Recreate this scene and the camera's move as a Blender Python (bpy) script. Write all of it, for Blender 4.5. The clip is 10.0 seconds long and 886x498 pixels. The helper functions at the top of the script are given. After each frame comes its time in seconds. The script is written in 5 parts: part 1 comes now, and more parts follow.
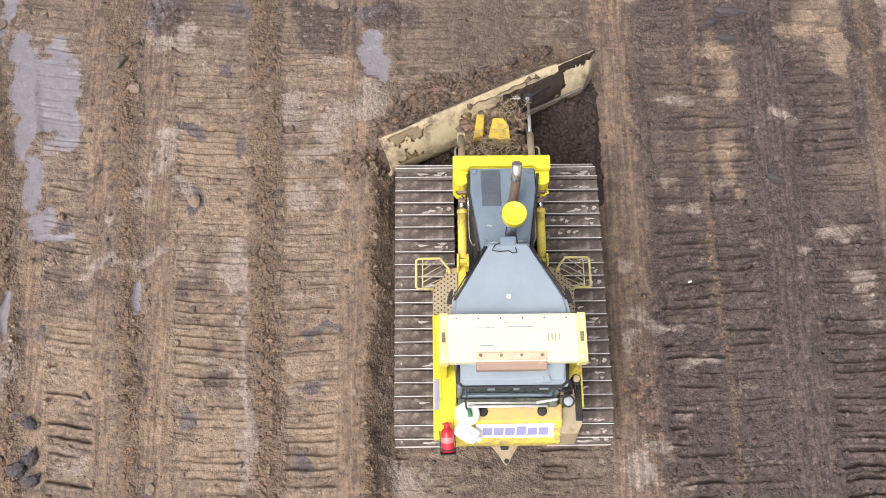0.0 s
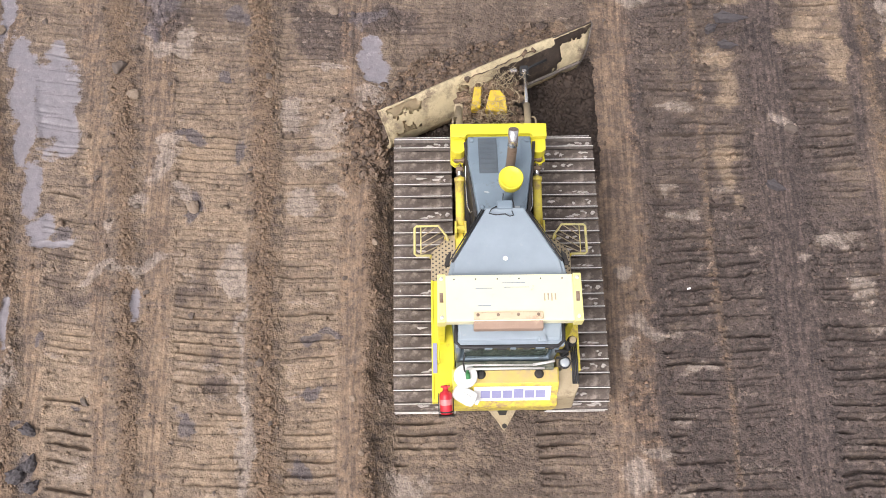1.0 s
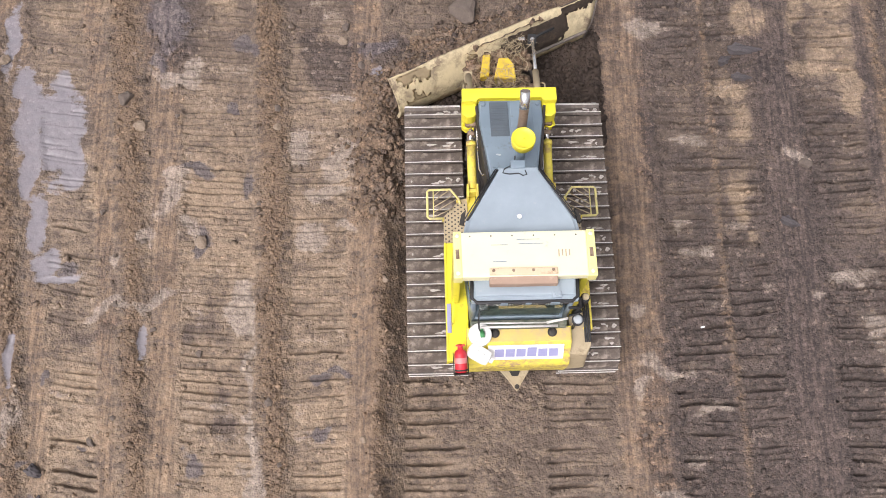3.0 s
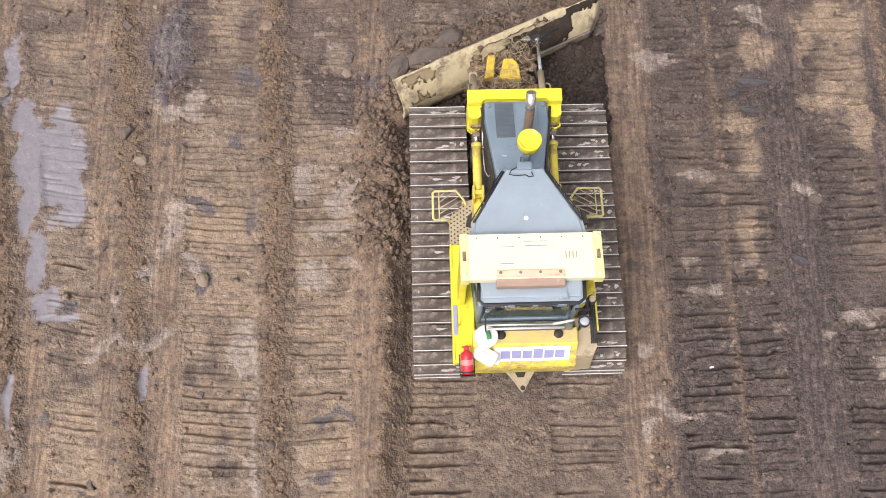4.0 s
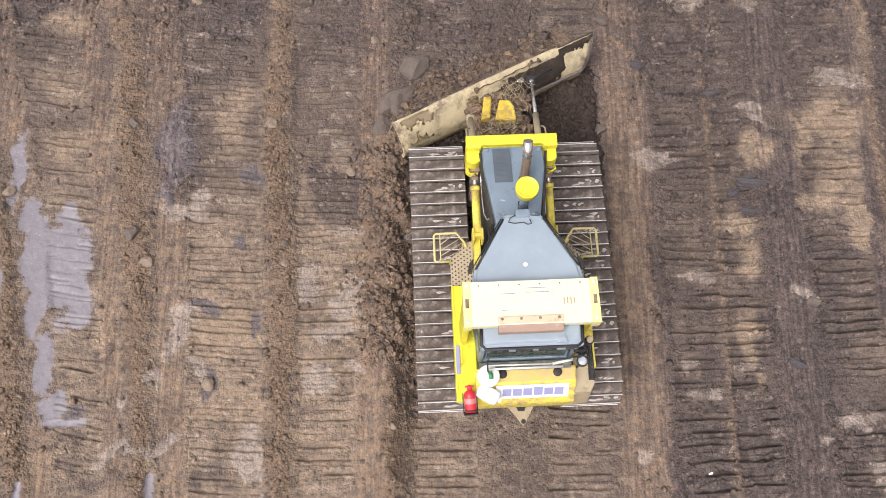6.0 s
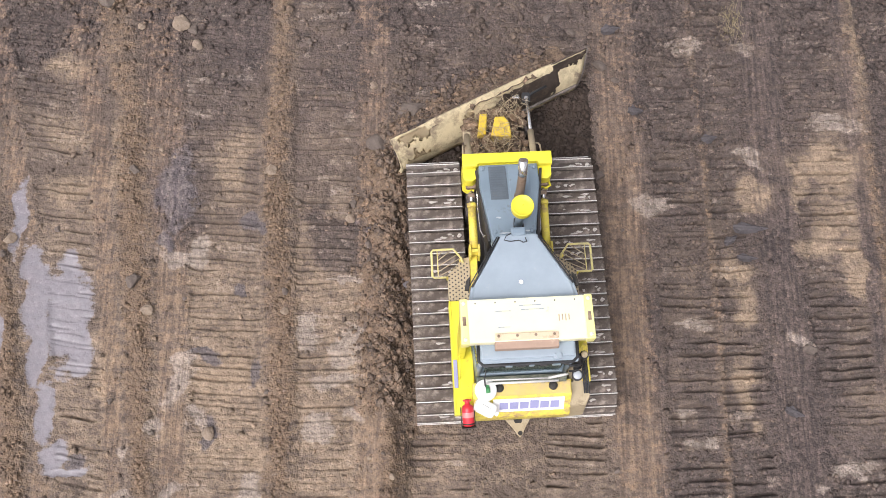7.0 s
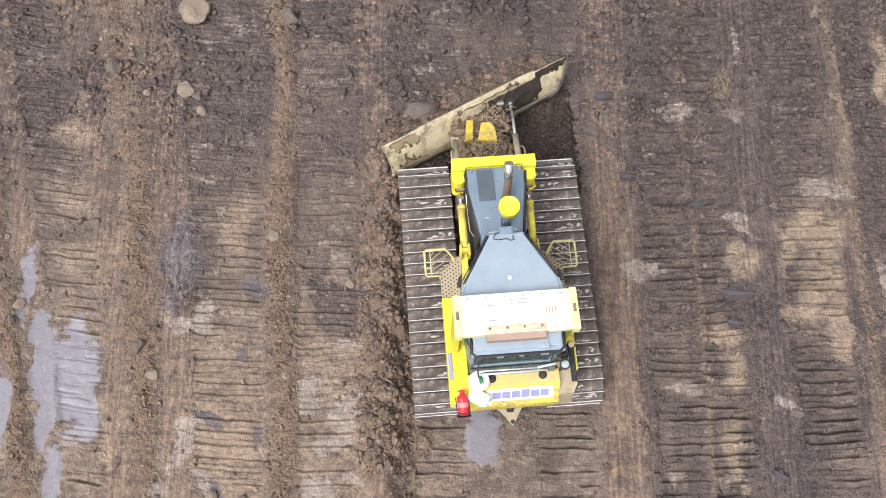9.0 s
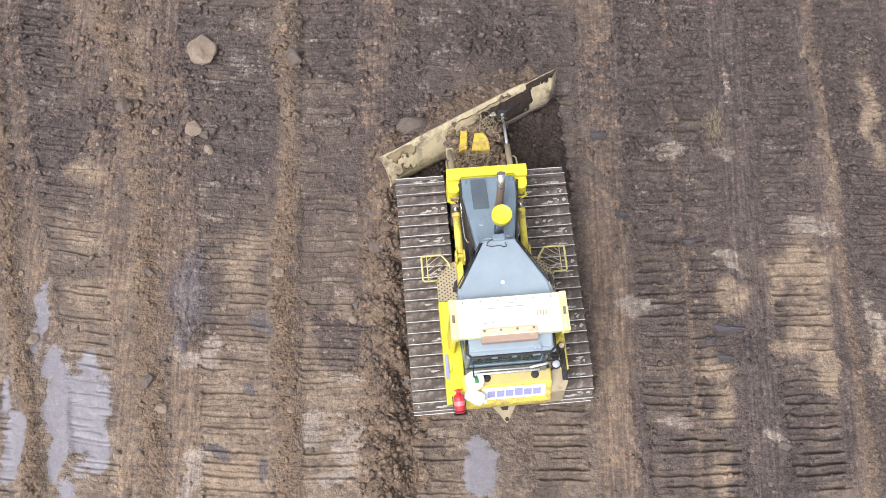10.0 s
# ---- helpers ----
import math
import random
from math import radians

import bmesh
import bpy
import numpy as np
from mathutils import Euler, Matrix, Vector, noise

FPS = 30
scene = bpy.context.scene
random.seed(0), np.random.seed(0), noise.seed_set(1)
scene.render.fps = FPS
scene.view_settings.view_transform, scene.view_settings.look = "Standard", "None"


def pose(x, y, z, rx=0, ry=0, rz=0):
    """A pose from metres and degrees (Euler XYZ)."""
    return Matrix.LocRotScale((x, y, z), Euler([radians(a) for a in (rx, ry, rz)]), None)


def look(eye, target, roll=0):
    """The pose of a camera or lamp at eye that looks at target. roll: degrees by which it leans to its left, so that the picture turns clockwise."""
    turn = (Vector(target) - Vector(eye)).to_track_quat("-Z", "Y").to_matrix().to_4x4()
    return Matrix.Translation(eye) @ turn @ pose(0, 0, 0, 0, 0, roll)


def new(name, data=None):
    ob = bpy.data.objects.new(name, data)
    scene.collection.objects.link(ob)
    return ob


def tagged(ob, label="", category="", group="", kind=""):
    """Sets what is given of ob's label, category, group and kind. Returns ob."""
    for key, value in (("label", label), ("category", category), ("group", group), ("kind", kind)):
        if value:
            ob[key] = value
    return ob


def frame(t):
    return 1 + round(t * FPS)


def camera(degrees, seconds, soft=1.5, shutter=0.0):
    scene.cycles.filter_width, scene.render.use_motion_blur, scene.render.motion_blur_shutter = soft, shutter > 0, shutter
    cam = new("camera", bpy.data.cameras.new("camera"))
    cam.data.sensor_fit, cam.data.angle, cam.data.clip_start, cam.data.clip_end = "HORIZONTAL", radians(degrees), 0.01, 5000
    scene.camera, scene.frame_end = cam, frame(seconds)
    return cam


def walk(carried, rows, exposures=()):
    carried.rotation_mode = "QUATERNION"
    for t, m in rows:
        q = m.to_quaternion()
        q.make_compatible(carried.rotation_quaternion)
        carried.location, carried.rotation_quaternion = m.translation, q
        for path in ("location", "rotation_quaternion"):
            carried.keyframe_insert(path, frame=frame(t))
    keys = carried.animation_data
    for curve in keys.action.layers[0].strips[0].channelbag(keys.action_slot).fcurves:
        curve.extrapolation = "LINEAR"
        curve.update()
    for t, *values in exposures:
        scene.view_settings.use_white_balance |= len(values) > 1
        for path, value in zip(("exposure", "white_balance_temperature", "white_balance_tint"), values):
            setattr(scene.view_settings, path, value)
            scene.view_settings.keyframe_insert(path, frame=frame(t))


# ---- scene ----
# The drone hovers some 14 m up behind the bulldozer, drifts after it and climbs.
cam = camera(49.87, 10.0, soft=0.9)
walk(cam, [
    (0, pose(-1.162, -3.641, 13.888, 18.68, -1.28, -0.69)),
    (0.5, pose(-1.151, -3.587, 13.904, 18.72, -1.25, -0.66)),
    (1, pose(-1.124, -3.553, 13.906, 18.72, -1.22, -0.61)),
    (1.5, pose(-1.170, -3.520, 13.915, 18.70, -1.30, -0.59)),
    (2, pose(-1.222, -3.402, 13.941, 18.61, -1.32, -0.56)),
    (2.5, pose(-1.286, -3.194, 13.927, 18.61, -1.42, -0.52)),
    (4, pose(-1.422, -2.273, 13.916, 18.41, -1.54, -0.40)),
    (4.5, pose(-1.476, -1.914, 14.121, 18.35, -1.65, -0.36)),
    (5, pose(-1.519, -1.526, 14.378, 18.18, -1.75, -0.34)),
    (5.5, pose(-1.546, -1.126, 14.512, 18.15, -1.82, -0.29)),
    (7, pose(-1.531, 0.018, 14.931, 17.98, -1.87, -0.18)),
    (7.5, pose(-1.530, 0.313, 15.300, 17.89, -1.94, -0.18)),
    (8, pose(-1.516, 0.512, 15.533, 17.99, -1.93, -0.17)),
    (8.5, pose(-1.517, 0.665, 15.587, 18.19, -1.93, -0.16)),
    (9, pose(-1.541, 0.854, 15.653, 18.26, -2.01, -0.13)),
    (9.5, pose(-1.556, 1.073, 15.940, 18.19, -2.03, -0.11)),
    (10, pose(-1.604, 1.293, 16.372, 18.28, -2.16, -0.11)),
], exposures=[(0, 0.41, 6500, 14), (5.5, 0.39, 6500, 15), (7.5, 0.45, 6300, 13), (10.0, 0.54, 6150, 11)])

# The bulldozer's way: seconds, x, y, heading
WAY = [
    (0, -0.000, 0.000, 0.00),
    (0.5, -0.000, 0.286, 0.16),
    (1, -0.001, 0.580, 0.26),
    (1.5, 0.001, 0.864, 0.80),
    (2, 0.005, 1.147, 1.00),
    (2.5, 0.009, 1.432, 0.96),
    (4, 0.008, 2.323, 1.16),
    (4.5, 0.002, 2.609, 1.63),
    (5, -0.009, 2.885, 2.02),
    (5.5, -0.018, 3.156, 2.17),
    (7, -0.036, 4.011, 2.79),
    (7.5, -0.050, 4.309, 3.04),
    (8, -0.063, 4.593, 3.80),
    (8.5, -0.080, 4.883, 4.22),
    (9, -0.103, 5.187, 4.44),
    (9.5, -0.131, 5.481, 5.00),
    (10, -0.163, 5.774, 5.01),
]

# ---- light: bright overcast day ----
world = bpy.data.worlds.new("overcast_sky")
scene.world = world
world.use_nodes = True
wn = world.node_tree.nodes
sky = wn.new("ShaderNodeTexSky")
sky.sky_type, sky.sun_disc = "NISHITA", False
sky.sun_elevation, sky.sun_rotation = radians(59), radians(221)
sky.air_density, sky.dust_density, sky.ozone_density = 1.0, 6.0, 1.0
hue = wn.new("ShaderNodeHueSaturation")
hue.inputs["Saturation"].default_value = 0.25
world.node_tree.links.new(sky.outputs[0], hue.inputs["Color"])
world.node_tree.links.new(hue.outputs[0], wn["Background"].inputs["Color"])
wn["Background"].inputs["Strength"].default_value = 0.14
sun = new("sun", bpy.data.lights.new("sun", "SUN"))
sun.data.energy, sun.data.angle, sun.data.color = 1.3, radians(30), (1.0, 0.97, 0.92)
sun.matrix_basis = look((-3.0, -3.4, 7.5), (0, 0, 0))


# ---- materials ----
def fresh(name):
    m = bpy.data.materials.new(name)
    m.use_nodes = True
    t = m.node_tree
    return m, t, t.nodes["Principled BSDF"]


def noise_node(t, scale, detail=6, rough=0.6, source=None, stretch=None):
    n = t.nodes.new("ShaderNodeTexNoise")
    n.inputs["Scale"].default_value, n.inputs["Detail"].default_value, n.inputs["Roughness"].default_value = scale, detail, rough
    if source is None:
        source = t.nodes.new("ShaderNodeTexCoord").outputs["Object"]
    if stretch:
        mp = t.nodes.new("ShaderNodeMapping")
        mp.inputs["Scale"].default_value = stretch
        t.links.new(source, mp.inputs["Vector"])
        source = mp.outputs[0]
    t.links.new(source, n.inputs["Vector"])
    return n


def ramp(t, source, lo, hi):
    n = t.nodes.new("ShaderNodeMapRange")
    n.inputs["From Min"].default_value, n.inputs["From Max"].default_value = lo, hi
    t.links.new(source, n.inputs["Value"])
    return n.outputs[0]


def calc(t, op, a, b):
    n = t.nodes.new("ShaderNodeMath")
    n.operation = op
    for i, v in enumerate((a, b)):
        if isinstance(v, (int, float)):
            n.inputs[i].default_value = v
        else:
            t.links.new(v, n.inputs[i])
    return n.outputs[0]


def mix(t, fac, a, b, mode="MIX"):
    n = t.nodes.new("ShaderNodeMix")
    n.data_type, n.blend_type = "RGBA", mode
    n.clamp_factor = True
    for key, v in ((0, fac), (6, a), (7, b)):
        if isinstance(v, (int, float)):
            n.inputs[key].default_value = v
        elif isinstance(v, tuple):
            n.inputs[key].default_value = (*v, 1)
        else:
            t.links.new(v, n.inputs[key])
    return n.outputs[2]


def bump(t, b, height, strength, distance):
    n = t.nodes.new("ShaderNodeBump")
    n.inputs["Strength"].default_value, n.inputs["Distance"].default_value = strength, distance
    t.links.new(height, n.inputs["Height"])
    t.links.new(n.outputs[0], b.inputs["Normal"])


def painted(name, color, dirt_color=(0.16, 0.11, 0.075), dirt=0.35, rough=0.4, metal=0.0, grain=9, fade=None):
    """Paint with faded patches, dust lying on it in specks and smears."""
    m, t, b = fresh(name)
    where = t.nodes.new("ShaderNodeTexCoord").outputs["Object"]
    big = noise_node(t, 2.3, 5, 0.6, where)
    col = mix(t, ramp(t, big.outputs[0], 0.35, 0.7), color, fade or tuple(min(1, v * 1.12 + 0.015) for v in color))
    specks = noise_node(t, grain, 9, 0.75, where)
    lo = 0.66 - 0.3 * dirt
    mask = ramp(t, specks.outputs[0], lo, lo + 0.16)
    mask = calc(t, "MULTIPLY", mask, ramp(t, noise_node(t, 3.1, 3, 0.5, where).outputs[0], 0.3, 0.62))
    col = mix(t, mask, col, dirt_color)
    t.links.new(col, b.inputs["Base Color"])
    rg = t.nodes.new("ShaderNodeMapRange")
    rg.inputs["To Min"].default_value, rg.inputs["To Max"].default_value = rough, 0.9
    t.links.new(mask, rg.inputs["Value"])
    t.links.new(rg.outputs[0], b.inputs["Roughness"])
    b.inputs["Metallic"].default_value = metal
    bump(t, b, noise_node(t, 45, 6, 0.7, where).outputs[0], 0.18, 0.004)
    return m


def soil(name="soil"):
    """Earth whose blend of brown loam, dark peat, tan clay, pale crust and standing wet is set by the sheet's own fields."""
    m, t, b = fresh(name)
    where = t.nodes.new("ShaderNodeNewGeometry")
    place = where.outputs["Position"]

    def field(key):
        n = t.nodes.new("ShaderNodeAttribute")
        n.attribute_name = key
        return n.outputs["Fac"]
    streak = noise_node(t, 1.5, 8, 0.65, place, (1.0, 0.45, 1.0)).outputs[0]
    banded = noise_node(t, 2.2, 8, 0.7, place, (0.8, 2.6, 1.0)).outputs[0]
    fine = noise_node(t, 11, 10, 0.78, place).outputs[0]
    grit = noise_node(t, 55, 6, 0.85, place).outputs[0]
    def cells(scale):
        n = t.nodes.new("ShaderNodeTexVoronoi")
        n.inputs["Scale"].default_value = scale
        warp = t.nodes.new("ShaderNodeVectorMath")
        warp.operation = "MULTIPLY_ADD"
        jitter = noise_node(t, scale * 0.8, 3, 0.6, place)
        t.links.new(jitter.outputs["Color"], warp.inputs[0])
        warp.inputs[1].default_value = (0.8 / scale,) * 3
        t.links.new(place, warp.inputs[2])
        t.links.new(warp.outputs[0], n.inputs["Vector"])
        sep = t.nodes.new("ShaderNodeSeparateColor")
        t.links.new(n.outputs["Color"], sep.inputs[0])
        return n.outputs["Distance"], sep.outputs[0], sep.outputs[1]
    big_d, big_a, big_b = cells(13)
    small_d, small_a, small_b = cells(38)
    col = mix(t, ramp(t, streak, 0.38, 0.62), (0.114, 0.087, 0.071), (0.183, 0.139, 0.109))
    col = mix(t, calc(t, "MULTIPLY", ramp(t, banded, 0.5, 0.66), 0.5), col, (0.22, 0.176, 0.146))
    wob = calc(t, "ADD", calc(t, "MULTIPLY", calc(t, "SUBTRACT", banded, 0.5), 2.2), calc(t, "MULTIPLY", calc(t, "SUBTRACT", fine, 0.5), 0.9))
    wob = calc(t, "ADD", wob, calc(t, "MULTIPLY", calc(t, "SUBTRACT", big_b, 0.5), 0.28))

    def spread(key, sharp=1.0, ragged=1.0):
        return ramp(t, calc(t, "ADD", field(key), calc(t, "MULTIPLY", wob, ragged)), 0.5 - 0.26 / sharp, 0.5 + 0.26 / sharp)
    col = mix(t, calc(t, "MULTIPLY", spread("tan", 0.55, 1.3), 0.88), col, (0.318, 0.238, 0.168))
    col = mix(t, calc(t, "MULTIPLY", spread("dark", 1.1), 0.85), col, (0.072, 0.0575, 0.055))
    col = mix(t, calc(t, "MULTIPLY", spread("clay"), 0.8), col, (0.2, 0.139, 0.095))
    col = mix(t, calc(t, "MULTIPLY", spread("pale", 1.3, 0.8), 0.64), col, (0.325, 0.276, 0.24))
    col = mix(t, calc(t, "MULTIPLY", spread("slate", 1.2, 0.9), 0.85), col, (0.118, 0.103, 0.108))
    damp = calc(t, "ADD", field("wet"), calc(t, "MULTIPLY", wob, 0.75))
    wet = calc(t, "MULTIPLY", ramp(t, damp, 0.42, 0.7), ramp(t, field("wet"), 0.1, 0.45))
    # muddy water's lilac-grey, with the pale sheen on the wet put into it
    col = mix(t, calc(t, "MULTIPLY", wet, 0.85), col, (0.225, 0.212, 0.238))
    tone = ramp(t, calc(t, "ADD", calc(t, "MULTIPLY", fine, 0.8), calc(t, "MULTIPLY", grit, 0.2)), 0.36, 0.64)
    dry = mix(t, tone, (0.72, 0.72, 0.73), (1.26, 1.25, 1.24))
    crumb = calc(t, "ADD", calc(t, "MULTIPLY", big_a, 0.45), calc(t, "MULTIPLY", small_a, 0.6))
    dry = mix(t, 0.8, dry, mix(t, 1.0, dry, mix(t, ramp(t, crumb, 0.15, 0.95), (0.74, 0.74, 0.75), (1.27, 1.26, 1.24)), "MULTIPLY"))
    col = mix(t, calc(t, "SUBTRACT", 1.0, calc(t, "MULTIPLY", wet, 0.7)), col, mix(t, 1.0, col, dry, "MULTIPLY"))
    clotted = mix(t, ramp(t, calc(t, "ADD", calc(t, "MULTIPLY", big_b, 0.5), calc(t, "MULTIPLY", small_b, 0.5)), 0.15, 0.85), (0.6, 0.6, 0.6), (1.6, 1.56, 1.52))
    col = mix(t, calc(t, "MULTIPLY", spread("dark", 1.1), 0.7), col, mix(t, 1.0, col, clotted, "MULTIPLY"))
    comb = noise_node(t, 5.0, 6, 0.6, place, (3.2, 0.22, 1.0)).outputs[0]
    col = mix(t, field("worn"), col, mix(t, 1.0, col, mix(t, ramp(t, comb, 0.4, 0.6), (0.74, 0.74, 0.77), (1.26, 1.24, 1.21)), "MULTIPLY"))
    island = ramp(t, where.outputs["Random Per Island"], 0.0, 1.0)
    col = mix(t, calc(t, "MULTIPLY", field("lump"), 0.85), col, mix(t, 1.0, col, mix(t, island, (0.85, 0.85, 0.86), (1.6, 1.56, 1.5)), "MULTIPLY"))
    t.links.new(col, b.inputs["Base Color"])
    rg = t.nodes.new("ShaderNodeMapRange")
    rg.inputs["To Min"].default_value, rg.inputs["To Max"].default_value = 0.88, 0.36
    t.links.new(wet, rg.inputs["Value"])
    t.links.new(rg.outputs[0], b.inputs["Roughness"])
    b.inputs["Specular IOR Level"].default_value = 0.4
    crust = noise_node(t, 9, 5, 0.58, place).outputs[0]
    rough_up = calc(t, "ADD", calc(t, "MULTIPLY", crust, 0.9), calc(t, "MULTIPLY", grit, 0.12))
    rough_up = calc(t, "SUBTRACT", rough_up, calc(t, "ADD", calc(t, "MULTIPLY", big_d, 0.5), calc(t, "MULTIPLY", small_d, 0.34)))
    pressed = calc(t, "SUBTRACT", 1.0, calc(t, "ADD", calc(t, "MULTIPLY", field("lane"), 0.25), calc(t, "MULTIPLY", field("worn"), 0.5)))
    pressed = calc(t, "MULTIPLY", pressed, calc(t, "SUBTRACT", 1.0, calc(t, "MULTIPLY", wet, 0.85)))
    bump(t, b, calc(t, "MULTIPLY", rough_up, pressed), 1.0, 0.045)
    return m


SOIL = soil()
YELLOW = painted("yellow_paint", (0.76, 0.67, 0.04), dirt=0.28, rough=0.38)
YELLOW_DUSTY = painted("dusty_yellow_paint", (0.74, 0.62, 0.08), (0.4, 0.25, 0.16), dirt=0.75, rough=0.5)
# roll bar yellow, its overexposed near-white put into the paint colour
WASHED_OUT = painted("washed_out_cream_paint", (0.83, 0.78, 0.51), (0.45, 0.36, 0.2), dirt=0.2, rough=0.4, fade=(0.8, 0.76, 0.55))
ROOF = painted("blue_grey_paint", (0.285, 0.34, 0.39), (0.42, 0.44, 0.45), dirt=0.18, rough=0.42)
HOOD = painted("slate_grey_paint", (0.17, 0.222, 0.268), (0.11, 0.11, 0.11), dirt=0.34, rough=0.4)
BLACK = painted("black_rubber", (0.02, 0.02, 0.022), (0.12, 0.1, 0.08), dirt=0.3, rough=0.55)
DARK = painted("oily_dark_steel", (0.035, 0.032, 0.03), (0.1, 0.075, 0.055), dirt=0.5, rough=0.6, metal=0.3)
MUDDY = painted("mud_caked_steel", (0.125, 0.104, 0.094), (0.3, 0.25, 0.21), dirt=0.5, rough=0.75, grain=14)
WORN = painted("worn_bright_steel", (0.75, 0.73, 0.7), (0.3, 0.25, 0.2), dirt=0.3, rough=0.45, metal=0.35)
CHROME = painted("chrome_rod", (0.75, 0.74, 0.72), (0.3, 0.25, 0.2), dirt=0.1, rough=0.22, metal=0.9)
TREAD = painted("dusty_tan_plate", (0.42, 0.34, 0.22), (0.24, 0.18, 0.12), dirt=0.5, rough=0.7)
CREAM = painted("scuffed_cream_paint", (0.55, 0.46, 0.29), (0.21, 0.16, 0.115), dirt=0.75, rough=0.55, grain=5)
EARTHY = painted("mud_coated_plate", (0.072, 0.052, 0.041), (0.2, 0.145, 0.1), dirt=0.6, rough=0.85, grain=12)
RED = painted("red_lacquer", (0.55, 0.02, 0.035), (0.3, 0.1, 0.09), dirt=0.15, rough=0.3)
WHITE = painted("white_plastic", (0.82, 0.82, 0.8), (0.55, 0.48, 0.38), dirt=0.2, rough=0.4)
GREEN = painted("green_plastic", (0.05, 0.24, 0.08), dirt=0.1, rough=0.4)
LILAC = painted("faded_blue_print", (0.3, 0.3, 0.5), (0.6, 0.6, 0.65), dirt=0.15, rough=0.45)
TIMBER = painted("weathered_timber", (0.62, 0.49, 0.34), (0.36, 0.24, 0.16), dirt=0.45, rough=0.8)
RUST = painted("heat_rusted_steel", (0.26, 0.19, 0.14), (0.14, 0.075, 0.04), dirt=0.5, rough=0.6, metal=0.4)
STRAW = painted("dry_straw", (0.4, 0.32, 0.21), (0.15, 0.11, 0.07), dirt=0.45, rough=0.9, grain=22)
LENS = painted("lamp_lens", (0.4, 0.43, 0.46), dirt=0.1, rough=0.12)
STONE = painted("earthy_stone", (0.12, 0.096, 0.082), (0.085, 0.065, 0.052), dirt=0.6, rough=0.9, grain=16, fade=(0.165, 0.13, 0.11))


def glass(name):
    m, t, b = fresh(name)
    b.inputs["Base Color"].default_value = (0.1, 0.16, 0.14, 1)
    b.inputs["Roughness"].default_value = 0.06
    b.inputs["Transmission Weight"].default_value = 0.55
    return m


GLASS = glass("tinted_cab_glass")


# ---- shaping helpers ----
def part(name, bm, material, parent=None, label="", smooth=False):
    bmesh.ops.recalc_face_normals(bm, faces=bm.faces)
    me = bpy.data.meshes.new(name)
    bm.to_mesh(me)
    bm.free()
    for m in (material if isinstance(material, (list, tuple)) else [material]):
        me.materials.append(m)
    if smooth:
        me.shade_smooth()
    ob = new(name, me)
    if parent is not None:
        ob.parent = parent
    if label:
        ob["label"] = label
    return ob


def box(bm, lo, hi, r=0.012, slot=0):
    m = Matrix.LocRotScale([(a + b) / 2 for a, b in zip(lo, hi)], None, [b - a for a, b in zip(lo, hi)])
    got = bmesh.ops.create_cube(bm, size=1, matrix=m)
    fs = {f for v in got["verts"] for f in v.link_faces}
    for f in fs:
        f.material_index = slot
    if r:
        es = {e for v in got["verts"] for e in v.link_edges}
        out = bmesh.ops.bevel(bm, geom=list(es), offset=r, segments=2, profile=0.6, affect="EDGES")
        for f in out["faces"]:
            f.material_index = slot
    return bm


def prism(bm, outline, z0, z1, r=0.01, slot=0, top=None):
    """A plate of the outline (x, y) from z0 to z1; top: its own outline up there."""
    lo = [bm.verts.new((x, y, z0)) for x, y in outline]
    hi = [bm.verts.new((p[0], p[1], p[2] if len(p) > 2 else z1)) for p in (top or outline)]
    n = len(lo)
    fs = [bm.faces.new(lo[::-1]), bm.faces.new(hi)] + [bm.faces.new((lo[i], lo[(i + 1) % n], hi[(i + 1) % n], hi[i])) for i in range(n)]
    for f in fs:
        f.material_index = slot
    if r:
        es = {e for f in fs for e in f.edges}
        out = bmesh.ops.bevel(bm, geom=list(es), offset=r, segments=2, profile=0.6, affect="EDGES")
        for f in out["faces"]:
            f.material_index = slot
    return bm


def rod(bm, a, b, r, r2=None, n=14, slot=0):
    a, b = Vector(a), Vector(b)
    m = Matrix.Translation((a + b) / 2) @ (b - a).to_track_quat("Z", "Y").to_matrix().to_4x4()
    got = bmesh.ops.create_cone(bm, cap_ends=True, segments=n, radius1=r, radius2=r if r2 is None else r2, depth=(b - a).length, matrix=m)
    for v in got["verts"]:
        for f in v.link_faces:
            f.material_index = slot
            f.smooth = len(f.verts) == 4
    return bm


def pipe(bm, pts, r, n=8, slot=0):
    """A tube through the points."""
    pts = [Vector(p) for p in pts]
    rings = []
    for i, p in enumerate(pts):
        d = (pts[min(i + 1, len(pts) - 1)] - pts[max(i - 1, 0)]).normalized()
        side = d.orthogonal().normalized() if i == 0 else (side - d * side.dot(d)).normalized()
        up = d.cross(side)
        rings.append([bm.verts.new(p + r * (math.cos(k * math.tau / n) * side + math.sin(k * math.tau / n) * up)) for k in range(n)])
    fs = []
    for u, v in zip(rings, rings[1:]):
        fs += [bm.faces.new((u[k], u[(k + 1) % n], v[(k + 1) % n], v[k])) for k in range(n)]
    fs += [bm.faces.new(rings[0][::-1]), bm.faces.new(rings[-1])]
    for f in fs:
        f.material_index, f.smooth = slot, len(f.verts) == 4
    return bm


